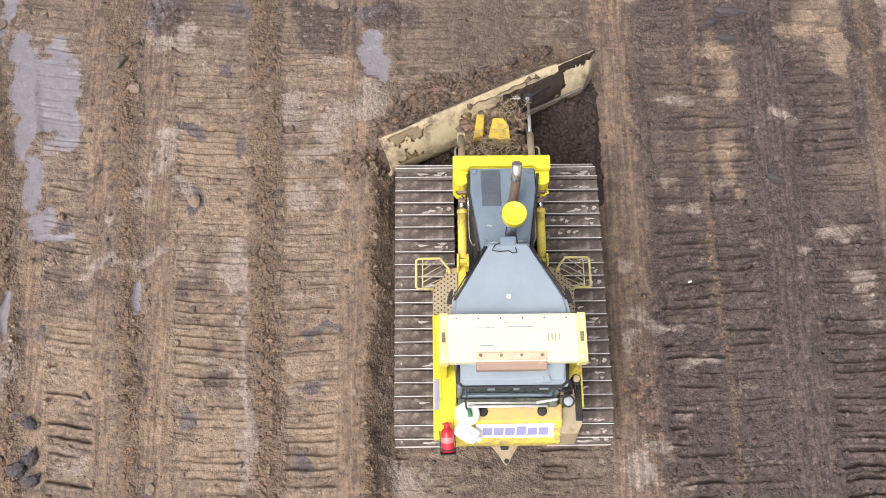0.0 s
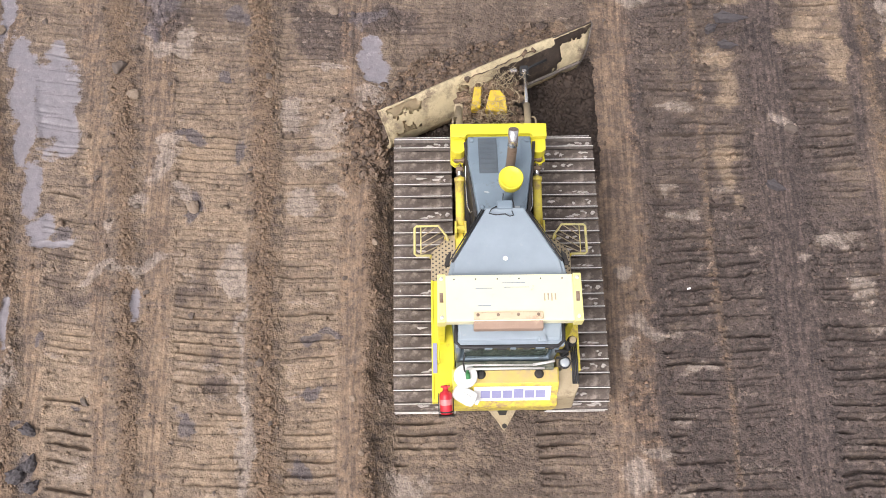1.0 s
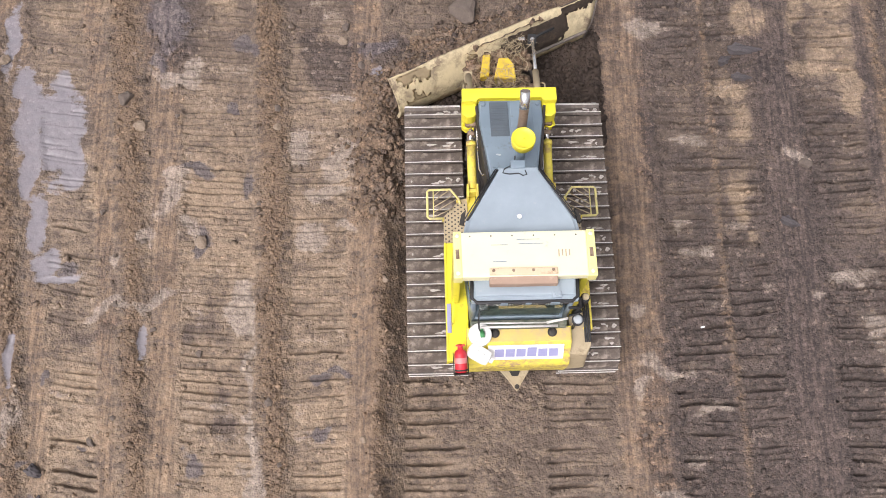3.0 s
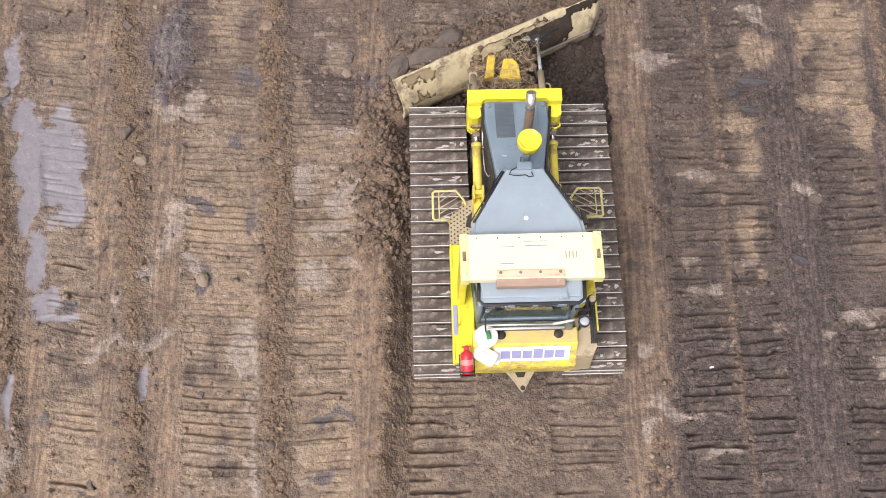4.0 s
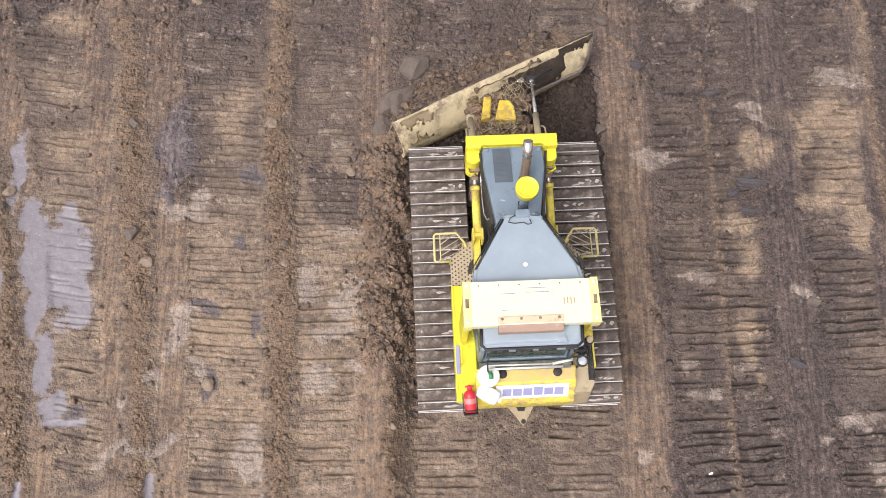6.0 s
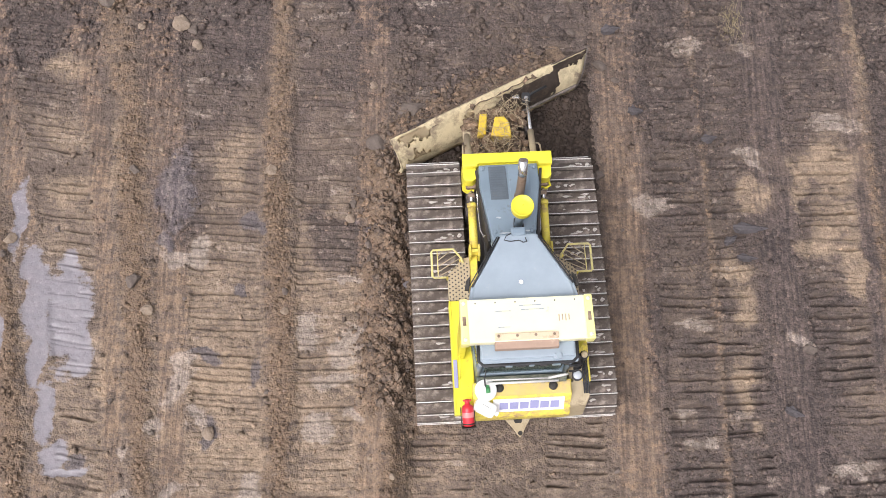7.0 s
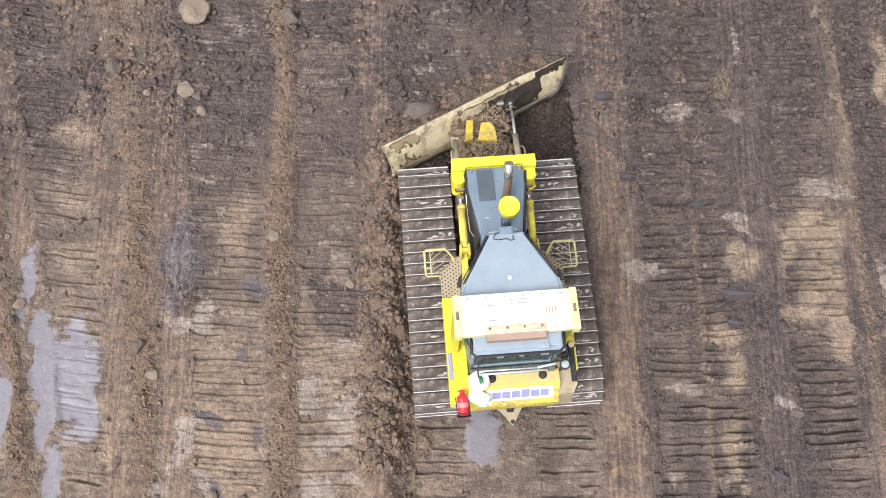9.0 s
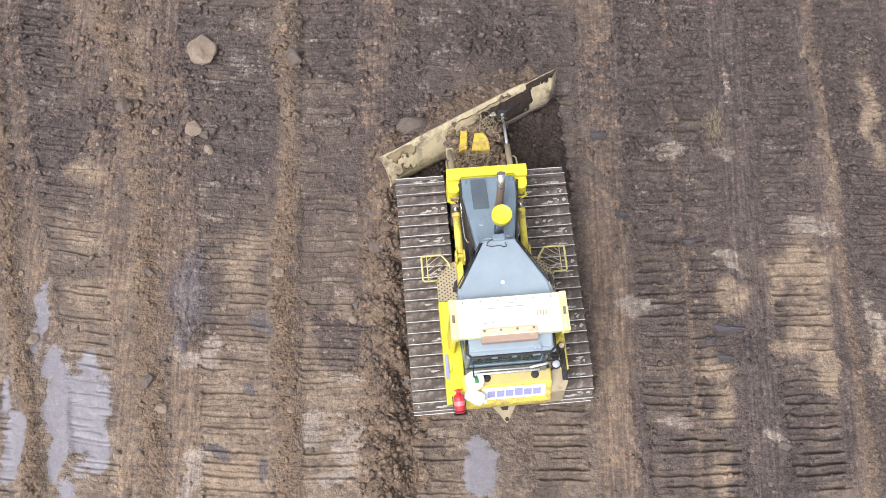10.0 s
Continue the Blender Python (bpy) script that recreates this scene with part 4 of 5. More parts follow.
# lilac notice and grab rail on the left fender
bm = B()
box(bm, (-0.945, -1.69, 1.618), (-0.89, -1.29, 1.626), 0.002)
part("fender_decal", bm, LILAC, dozer, "faded lilac-blue decal strip")
bm = B()
pipe(bm, [(-0.83, -1.2, 1.6), (-0.83, -1.2, 1.74), (-0.86, -1.28, 1.8), (-0.87, -1.5, 1.8), (-0.87, -1.56, 1.74), (-0.87, -1.56, 1.6)], 0.013, 8)
part("grab_rail", bm, YELLOW, dozer)

# cab: walls with glass, roof tapering to the front, two-post roll bar across it
CX = -0.03
floor_plan = [(-0.24, 0.1), (0.24, 0.1), (0.66, -0.6), (0.7, -0.78), (0.62, -1.6), (-0.62, -1.6), (-0.7, -0.78), (-0.66, -0.6)]
bm = B()
prism(bm, [(CX + x * 0.98, y * 0.98 - 0.02) for x, y in floor_plan], 1.45, 1.95, 0.015)
cab = part("cab_body", bm, HOOD, dozer, "slate-grey cab body")
n = len(floor_plan)
for k in range(n):
    a, b = Vector(floor_plan[k]), Vector(floor_plan[(k + 1) % n])
    bm = B()
    p, q = a.lerp(b, 0.06) * 0.965, b.lerp(a, 0.06) * 0.965
    v = [bm.verts.new((CX + u.x, u.y - 0.02, z)) for u, z in ((p, 1.95), (q, 1.95), (q, 2.86), (p, 2.86))]
    f = bm.faces.new(v)
    bmesh.ops.solidify(bm, geom=[f], thickness=0.008)
    pane = part("cab_window", bm, GLASS, cab, "tinted cab window")
    bm = B()
    rod(bm, (CX + a.x * 0.97, a.y * 0.97 - 0.02, 1.9), (CX + a.x * 0.97, a.y * 0.97 - 0.02, 2.9), 0.035, n=10)
    part("cab_post", bm, HOOD, cab)
bm = B()
box(bm, (CX - 0.25, -1.15, 1.95), (CX + 0.25, -0.65, 2.1), 0.06)
box(bm, (CX - 0.24, -1.25, 2.0), (CX + 0.24, -1.1, 2.65), 0.06)
part("operator_seat", bm, BLACK, cab, "empty black operator seat")
bm = B()
outer = [(CX + x * 1.03, y * 1.02 - (0.02 if y < -1 else 0)) for x, y in floor_plan]
inner = [(CX + x * 0.97, y * 0.985 - 0.01, 2.985 if y < 0 else 2.955) for x, y in floor_plan]
prism(bm, outer, 2.86, 2.94, 0.014, top=[(x, y, 2.955 if y < 0 else 2.93) for x, y in outer])
roof = part("cab_roof", bm, ROOF, cab, "blue-grey sheet-metal cab roof")
bm = B()
prism(bm, [p[:2] for p in inner], 2.93, 2.985, 0.02, top=[(x * 0.985 + CX * 0.015, y, z) for x, y, z in inner])
part("roof_panel", bm, ROOF, roof)
for side in (-1, 1):
    bm = B()
    pts = [(CX + side * 0.262, 0.06, 2.955), (CX + side * 0.665, -0.62, 2.985)]
    pipe(bm, pts, 0.014, 6)
    pipe(bm, [(CX + side * 0.285, 0.07, 2.95), (CX + side * 0.695, -0.6, 2.975)], 0.008, 6)
    part("rubber_gutter", bm, BLACK, roof, "black rubber roof seam")
    bm = B()
    prism(bm, [(CX + side * 0.67, -0.44), (CX + side * 0.73, -0.5), (CX + side * 0.76, -0.63), (CX + side * 0.7, -0.64)], 2.84, 2.9, 0.012)
    part("work_lamp", bm, DARK, roof)
# round sticker, lamp on the front edge with its cable
bm = B()
lathe(bm, [(0.03, 0), (0.028, 0.004)], (CX - 0.02, -0.58, 2.988), 16)
part("sticker", bm, WHITE, roof, "small white round sticker")
bm = B()
box(bm, (CX - 0.1, 0.07, 2.9), (CX + 0.1, 0.19, 2.975), 0.03)
lamp_box = part("front_lamp", bm, HOOD, roof, "grey front work lamp")
bm = B()
pipe(bm, [(CX - 0.1, 0.1, 2.98), (CX - 0.17, 0.06, 2.99), (CX - 0.2, 0.0, 3.0), (CX - 0.12, -0.02, 3.0), (CX, -0.01, 3.0), (CX + 0.05, -0.04, 3.0), (CX + 0.1, -0.03, 3.0), (CX + 0.08, 0.03, 3.0)], 0.007, 6)
part("lamp_cable", bm, BLACK, lamp_box)
# rear roof: dark rim and hinge gear
bm = B()
pipe(bm, [(CX - 0.63, -1.38, 2.95), (CX - 0.64, -1.6, 2.95), (CX - 0.58, -1.66, 2.95), (CX + 0.56, -1.66, 2.95), (CX + 0.63, -1.6, 2.95), (CX + 0.64, -1.36, 2.95)], 0.024, 8)
part("roof_rim", bm, BLACK, roof, "black rubber roof rim")
for k in range(7):
    bm = B()
    x = CX - 0.45 + 0.15 * k
    box(bm, (x, -1.69, 2.9), (x + 0.07 + 0.02 * (k % 3), -1.645, 2.965), 0.008)
    part("roof_bracket", bm, HOOD if k % 2 else BLACK, roof)
bm = B()
box(bm, (CX + 0.32, -1.62, 2.95), (CX + 0.44, -1.54, 3.0), 0.02)
rod(bm, (CX + 0.38, -1.58, 2.98), (CX + 0.38, -1.58, 3.04), 0.035, n=14)
part("beacon_socket", bm, ROOF, roof)

# roll bar
bm = B()
prism(bm, [(CX - 0.77, -0.84), (CX + 0.75, -0.84), (CX + 0.75, -1.41), (CX - 0.77, -1.41)], 3.02, 3.17, 0.02)
rops = part("roll_bar", bm, WASHED_OUT, dozer, "cream-yellow roll-over bar above the cab, washed out as if overexposed")
for side in (-1, 1):
    bm = B()
    x = CX + side * 0.8
    prism(bm, [(x - 0.05, -0.83), (x + 0.05, -0.83), (x + 0.055, -1.42), (x - 0.055, -1.42)], 2.98, 3.178, 0.016)
    part("end_plate", bm, painted("pale_yellow_paint", (0.8, 0.74, 0.3), (0.45, 0.36, 0.2), dirt=0.25, rough=0.4), rops, "pale yellow bolted end plate")
    bm = B()
    prism(bm, [(x - 0.05, -0.98), (x + 0.05, -0.98), (x + 0.05, -1.28), (x - 0.05, -1.28)], 1.5, 3.0, 0.02)
    part("roll_bar_post", bm, YELLOW, rops)
    for y in (-0.89, -1.36):
        bm = B()
        lathe(bm, [(0.024, 0), (0.024, 0.012), (0.012, 0.016)], (x, y, 3.176), 12)
        part("bolt", bm, WORN, rops)
    bm = B()
    box(bm, (x - 0.025, -1.18, 3.174), (x + 0.02, -1.06, 3.182), 0.002)
    part("scuffed_patch", bm, RUST, rops)
for k in range(6):
    bm = B()
    lathe(bm, [(0.011, 0), (0.009, 0.006)], (CX - 0.65 + 0.255 * k, -0.895, 3.168), 10)
    part("bolt", bm, DARK, rops)
for x, y, w in ((-0.3, -1.01, 0.2), (0.08, -1.0, 0.3), (0.05, -0.945, 0.28), (-0.3, -1.22, 0.16)):
    bm = B()
    box(bm, (CX + x - w / 2, y - 0.004, 3.1685), (CX + x + w / 2, y + 0.004, 3.1725), 0)
    part("text_bar", bm, HOOD, rops)
for k in range(4):
    bm = B()
    box(bm, (CX + 0.4 + 0.042 * k, -1.17 + 0.01 * (k % 2), 3.1685), (CX + 0.416 + 0.042 * k, -1.08, 3.1725), 0)
    part("scratch", bm, TREAD, rops)
bm = B()
box(bm, (CX - 0.43, -1.5, 3.04), (CX + 0.38, -1.39, 3.165), 0.012)
block = part("timber_block", bm, painted("red_brown_timber", (0.36, 0.25, 0.19), (0.55, 0.42, 0.3), dirt=0.4, rough=0.8), rops, "red-brown timber batten bolted to the rear edge")
bm = B()
box(bm, (CX - 0.43, -1.392, 3.15), (CX + 0.38, -1.305, 3.2), 0.01)
part("batten_strip", bm, TIMBER, block, "pale cream fixing strip")
for k in range(4):
    bm = B()
    lathe(bm, [(0.02, 0), (0.018, 0.01)], (CX - 0.38 + 0.235 * k, -1.34, 3.198), 10)
    part("bolt", bm, RUST, block)

# rear window band, wiper, tank with its sloping back
bm = B()
pipe(bm, [(CX - 0.5, -1.68, 2.05), (CX + 0.35, -1.69, 2.06)], 0.012, 6)
pipe(bm, [(CX + 0.35, -1.69, 2.06), (CX + 0.62, -1.66, 2.14)], 0.02, 6)
pipe(bm, [(CX - 0.5, -1.72, 2.0), (CX + 0.5, -1.72, 2.0)], 0.018, 6)
part("rear_rail", bm, WORN, dozer, "bright bent rail across the rear window")
bm = B()
box(bm, (CX - 0.62, -1.7, 1.7), (CX + 0.64, -1.62, 1.84), 0.02)
box(bm, (CX - 0.62, -1.68, 1.84), (CX + 0.64, -1.6, 1.9), 0.02)
part("rear_shelf", bm, painted("grimy_green_grey_sill", (0.1, 0.115, 0.085), (0.3, 0.28, 0.22), dirt=0.6, rough=0.5, grain=6), dozer, "grimy dark sill below the rear window")
bm = B()
box(bm, (-0.66, -1.86, 1.765), (0.66, -1.685, 1.785), 0.006)
part("dusty_deck", bm, painted("dust_covered_deck", (0.62, 0.47, 0.15), (0.5, 0.38, 0.24), dirt=0.7, rough=0.85, grain=5), dozer, "tank deck covered in brown dust")
bm = B()
profile = [(-1.66, 0.85), (-1.66, 1.77), (-1.87, 1.73), (-2.09, 1.36), (-2.1, 1.26), (-2.06, 0.85)]
ends = [[bm.verts.new((x, y, z)) for y, z in profile] for x in (-0.7, 0.68)]
bm.faces.new(ends[0])
bm.faces.new(ends[1][::-1])
for i in range(6):
    bm.faces.new((ends[0][i], ends[0][(i + 1) % 6], ends[1][(i + 1) % 6], ends[1][i]))
bmesh.ops.bevel(bm, geom=list(bm.edges), offset=0.02, segments=2, profile=0.6, affect="EDGES")
tank = part("fuel_tank", bm, YELLOW_DUSTY, dozer, "dusty yellow rear fuel tank")
bm = B()
prism(bm, [(0.66, -1.5), (0.985, -1.4), (0.985, -1.9), (0.93, -2.06), (0.66, -2.08)], 0.95, 1.5, 0.03,
      top=[(0.66, -1.5, 1.7), (0.96, -1.4, 1.62), (0.96, -1.88, 1.56), (0.9, -2.0, 1.5), (0.66, -2.0, 1.58)])
part("tank_corner", bm, TREAD, tank, "brown dusty corner of the tank")
bm = B()
for k in range(4):
    pipe(bm, [(0.86 + 0.025 * k, -1.3, 1.66), (0.87 + 0.022 * k, -1.55, 1.67), (0.88 + 0.022 * k, -1.85, 1.6)], 0.011, 6)
part("hose_bundle", bm, BLACK, dozer, "dark hose bundle along the fender")
# sloping back with its white plate
up, down = Vector((0, -1.87, 1.73)), Vector((0, -2.09, 1.36))
slope = (down - up).normalized()
outward = Vector((0, slope.z, -slope.y))


def on_back(x, d, lift):
    p = up + slope * d + outward * lift
    return (x, p.y, p.z)


def back_plate(bm, x0, x1, d0, d1, lift0, lift1):
    vs = [bm.verts.new(on_back(x, d, l)) for l in (lift0, lift1) for x, d in ((x0, d0), (x1, d0), (x1, d1), (x0, d1))]
    for f in ((0, 1, 2, 3), (4, 5, 6, 7), (0, 1, 5, 4), (1, 2, 6, 5), (2, 3, 7, 6), (3, 0, 4, 7)):
        bm.faces.new([vs[i] for i in f])


for x, y in ((-0.33, -1.73), (0.42, -1.73)):
    bm = B()
    lathe(bm, [(0.062, 0), (0.062, 0.025), (0.05, 0.04), (0.02, 0.045)], (x, y - 0.02, 1.775), 20)
    part("tank_cap", bm, DARK, tank, "dark round tank cap")
# drawbar
bm = B()
prism(bm, [(-0.23, -1.95), (0.25, -1.95), (0.1, -2.16), (0.075, -2.24), (0.035, -2.29), (-0.01, -2.24), (-0.04, -2.16)], 0.5, 0.58, 0.012)
drawbar = part("drawbar", bm, TREAD, dozer, "rust-brown triangular drawbar")
bm = B()
lathe(bm, [(0.035, 0), (0.035, 0.004)], (0.035, -2.23, 0.58), 14)
part("pin_hole", bm, DARK, drawbar)
bm = B()
prism(bm, [(-0.08, -1.98), (0.1, -1.98), (0.06, -2.08), (-0.03, -2.08)], 0.58, 0.586, 0)
part("drawbar_opening", bm, DARK, drawbar)

# fire extinguisher strapped on the rear left corner
a, b = Vector((-0.79, -1.88, 1.78)), Vector((-0.777, -2.235, 1.65))
bm = B()
m = Matrix.Translation(b) @ (a - b).to_track_quat("Z", "Y").to_matrix().to_4x4()
lathe(bm, [(0.02, 0), (0.07, 0.008), (0.082, 0.03), (0.082, 0.25), (0.07, 0.285), (0.035, 0.31), (0.03, 0.34)], (0, 0, 0), 24)
bmesh.ops.transform(bm, matrix=m, verts=bm.verts)
ext = part("fire_extinguisher", bm, RED, dozer, "red fire extinguisher in a bracket")
bm = B()
lathe(bm, [(0.035, 0.32), (0.035, 0.36), (0.02, 0.38)], (0, 0, 0), 14)
box(bm, (-0.06, -0.02, 0.35), (0.06, 0.02, 0.372), 0.004)
bmesh.ops.transform(bm, matrix=m, verts=bm.verts)
part("valve", bm, RED, ext)
bm = B()
lathe(bm, [(0.0825, 0.03), (0.086, 0.034), (0.086, 0.046), (0.0825, 0.05)], (0, 0, 0), 24)
box(bm, (-0.1, -0.1, -0.02), (0.1, 0.09, -0.004), 0.003)
for x in (-0.095, 0.095):
    box(bm, (x - 0.006, -0.1, -0.02), (x + 0.006, -0.08, 0.26), 0.002)
bmesh.ops.transform(bm, matrix=m, verts=bm.verts)
part("bracket", bm, DARK, ext, "dark steel bracket")
bm = B()
lathe(bm, [(0.0825, 0.13), (0.0832, 0.132), (0.0832, 0.2), (0.0825, 0.202)], (0, 0, 0), 24)
bmesh.ops.transform(bm, matrix=m, verts=bm.verts)
part("label_band", bm, painted("pinkish_label", (0.6, 0.2, 0.2), (0.7, 0.5, 0.45), dirt=0.4, rough=0.4), ext, "faded pink label band")

# right rear: filter, lamp, black hoses
bm = B()
lathe(bm, [(0.06, 0), (0.06, 0.12), (0.045, 0.14)], (0.78, -1.47, 2.3), 18)
rod(bm, (0.74, -1.44, 1.55), (0.78, -1.47, 2.32), 0.025, n=10)
breather = part("breather_pipe", bm, BLACK, dozer, "black breather pipe with a tan cap")
bm = B()
lathe(bm, [(0.045, 0), (0.045, 0.03), (0.03, 0.04)], (0.78, -1.47, 2.44), 16)
part("breather_cap", bm, TREAD, breather)
bm = B()
lathe(bm, [(0.05, -0.07), (0.075, -0.03), (0.078, 0.02), (0.07, 0.024)], (0.7, -1.7, 2.2), 20)
rod(bm, (0.7, -1.68, 1.7), (0.7, -1.7, 2.15), 0.02, n=8)
lamp = part("rear_lamp", bm, BLACK, dozer, "round rear work lamp")
bm = B()
lathe(bm, [(0.062, 0.023), (0.05, 0.034), (0.01, 0.038)], (0.7, -1.7, 2.2), 20)
part("lens", bm, LENS, lamp)
bm = B()
for k, pts in enumerate(([(0.62, -1.5, 2.6), (0.7, -1.52, 2.5), (0.72, -1.58, 2.35), (0.66, -1.62, 2.25)], [(0.56, -1.62, 2.5), (0.66, -1.6, 2.42), (0.74, -1.57, 2.36), (0.77, -1.5, 2.28)],
                         [(0.6, -1.64, 2.2), (0.66, -1.66, 2.3), (0.73, -1.62, 2.3), (0.75, -1.56, 2.15), (0.72, -1.6, 1.9)])):
    pipe(bm, pts, 0.024 - 0.004 * k, 8)
part("hose", bm, BLACK, dozer, "looped black hoses")
bm = B()
pipe(bm, [(CX - 0.52, -1.64, 2.5), (CX - 0.54, -1.72, 2.4), (CX - 0.52, -1.76, 2.1), (CX - 0.5, -1.74, 1.9)], 0.011, 8)
part("hose", bm, BLACK, dozer)

# ---- blade, push frame and its gear ----
TIP_L, TIP_R = Vector((-1.72, 2.47, 0.985)), Vector((1.62, 4.12, 0.76))
along = (TIP_R - TIP_L).normalized()
fore = Vector((-along.y, along.x, 0)).normalized()
upward = along.cross(fore) if along.cross(fore).z > 0 else -along.cross(fore)
LENGTH = (TIP_R - TIP_L).length
SECTION = [(0.0, 0.0), (-0.09, -0.1), (-0.19, -0.23), (-0.27, -0.38), (-0.3, -0.55), (-0.28, -0.73), (-0.2, -0.9), (-0.08, -1.04), (0.0, -1.1)]


def shear(u, w):
    """The ends are cut back towards the foot."""
    s = min(1.0, w * 2)
    return u - 0.27 * s * max(0.0, (u - LENGTH + 0.8) / 0.8) + 0.07 * s * max(0.0, (0.6 - u) / 0.6)


def blade_point(u, k, thick):
    """u metres from the left tip; k: station of the curved section."""
    f, d = SECTION[k]
    e = u / LENGTH
    rise = 0.05 * step(np.array(u), 0.5, 0.8) * (1 - step(np.array(u), LENGTH - 0.9, LENGTH - 0.6)) * (k == 0)
    return TIP_L + along * shear(u, k / 8) + fore * (f + thick) + upward * (d + float(rise))


def blade_sheet(bm, u0, u1, k0, k1, front, back, slot, seg=24):
    us = [u0 + (u1 - u0) * i / seg for i in range(seg + 1)]
    grid = [[[bm.verts.new(blade_point(u, k, th)) for k in range(k0, k1 + 1)] for u in us] for th in (front, back)]
    rows, cols = seg + 1, k1 - k0 + 1
    fs = []
    for g in grid:
        fs += [bm.faces.new((g[i][j], g[i + 1][j], g[i + 1][j + 1], g[i][j + 1])) for i in range(rows - 1) for j in range(cols - 1)]
    for i in range(rows - 1):
        for j in (0, cols - 1):
            fs.append(bm.faces.new((grid[0][i][j], grid[0][i + 1][j], grid[1][i + 1][j], grid[1][i][j])))
    for i in (0, rows - 1):
        for j in range(cols - 1):
            fs.append(bm.faces.new((grid[0][i][j], grid[0][i][j + 1], grid[1][i][j + 1], grid[1][i][j])))
    for f in fs:
        f.material_index, f.smooth = slot, True


bm = B()
blade_sheet(bm, 0, LENGTH, 0, 8, 0.0, -0.03, 0, 40)
blade = part("blade", bm, CREAM, dozer, "angled curved dozer blade, cream paint scraped and muddy")


def section(w):
    """Forward and upward offset at w (0 top edge to 1 cutting edge) of the blade's curve."""
    s = w * (len(SECTION) - 1)
    k = min(int(s), len(SECTION) - 2)
    f = s - k
    return tuple(a * (1 - f) + b * f for a, b in zip(SECTION[k], SECTION[k + 1]))


def on_blade(u, w, off):
    f, d = section(w)
    return TIP_L + along * shear(u, w) + fore * (f + off) + upward * d


def blade_coat(name, material, inside, label, off=-0.034, nu=120, nw=26, wmax=0.62, thick=0.012):
    """A ragged layer on the back of the blade where inside(u, w) holds."""
    bm, got = B(), {}

    def vert(i, j):
        if (i, j) not in got:
            u = LENGTH * i / nu + 0.03 * noise.noise(Vector((i * 0.9, j * 0.9, 1)))
            w = max(0.0, wmax * j / nw + 0.03 * noise.noise(Vector((i * 0.9, j * 0.9, 7))))
            got[i, j] = bm.verts.new(on_blade(u, w, off - 0.02 * abs(noise.noise(Vector((u * 6, w * 9, 3))))))
        return got[i, j]
    fs = []
    for i in range(nu):
        for j in range(nw):
            if inside(LENGTH * (i + 0.5) / nu, wmax * (j + 0.5) / nw):
                fs.append(bm.faces.new((vert(i, j), vert(i + 1, j), vert(i + 1, j + 1), vert(i, j + 1))))
    bmesh.ops.solidify(bm, geom=fs, thickness=thick)
    return tagged(part(name, bm, material, blade, label, smooth=True), kind="stuff")


def ragged(u, w, k):
    return noise.noise(Vector((u * 3.1, w * 6.0, k))) + 0.5 * noise.noise(Vector((u * 9.0, w * 17.0, k)))


TANMUD = painted("dried_tan_mud", (0.5, 0.4, 0.26), (0.6, 0.5, 0.33), dirt=0.75, rough=0.9, grain=7, fade=(0.55, 0.44, 0.3))
blade_coat("caked_mud", EARTHY, lambda u, w: 1.95 + 0.25 * ragged(u, w, 1) < u < 3.3 - 0.75 * w + 0.16 * ragged(u, w, 2) and w < 0.5 + 0.08 * ragged(u, w, 4) or u > 2.8 and w < 0.09 + 0.1 * ragged(u, w, 5), "dark caked mud on the back of the blade")
blade_coat("dried_mud", TANMUD, lambda u, w: u < 2.0 and ragged(u * 1.3, w, 7) > 0.3 and 0.02 < w < 0.4, "dried brown mud patches")
blade_coat("scuffed_edge", TANMUD, lambda u, w: 0.1 < u < 0.8 and w < 0.13 + 0.12 * ragged(u * 2, w, 9), "mud along the scraped blade tips")
blade_coat("lower_mud", TANMUD, lambda u, w: w > 0.58 + 0.14 * ragged(u, w, 12), "dried mud over the lower back of the blade")
# rolled top edge, end plates, ledge on the back
bm = B()
pipe(bm, [on_blade(LENGTH * i / 30, 0, -0.015) + upward * (0.006 + 0.008 * math.sin(i * 1.7)) for i in range(19)], 0.014, 6)
part("top_edge", bm, CREAM, blade)
bm = B()
pipe(bm, [on_blade(LENGTH * i / 30, 0, -0.015) + upward * (0.006 + 0.008 * math.sin(i * 1.7)) for i in range(18, 31)], 0.014, 6)
part("top_edge", bm, EARTHY, blade, "mud-brown top edge")
for u in (0.0, LENGTH):
    bm = B()
    vs = [on_blade(u, k / 12, -0.04) for k in range(13)] + [on_blade(u, 1 - k / 12, 0.02) for k in range(13)]
    sgn = -1 if u == 0 else 1
    lo = [bm.verts.new(p) for p in vs]
    hi = [bm.verts.new(p + along * 0.025 * sgn) for p in vs]
    bm.faces.new(lo[::-1])
    bm.faces.new(hi)
    for i in range(len(vs)):
        bm.faces.new((lo[i], lo[(i + 1) % len(vs)], hi[(i + 1) % len(vs)], hi[i]))
    part("end_plate", bm, CREAM if u == 0 else MUDDY, blade)
bm = B()
vs = [on_blade(1.45 + 0.05 * k, 0.47, -0.03) for k in range(46)]
pipe(bm, [p - fore * 0.01 for p in vs], 0.03, 8)
part("back_ledge", bm, MUDDY, blade, "worn cream stiffening rib")
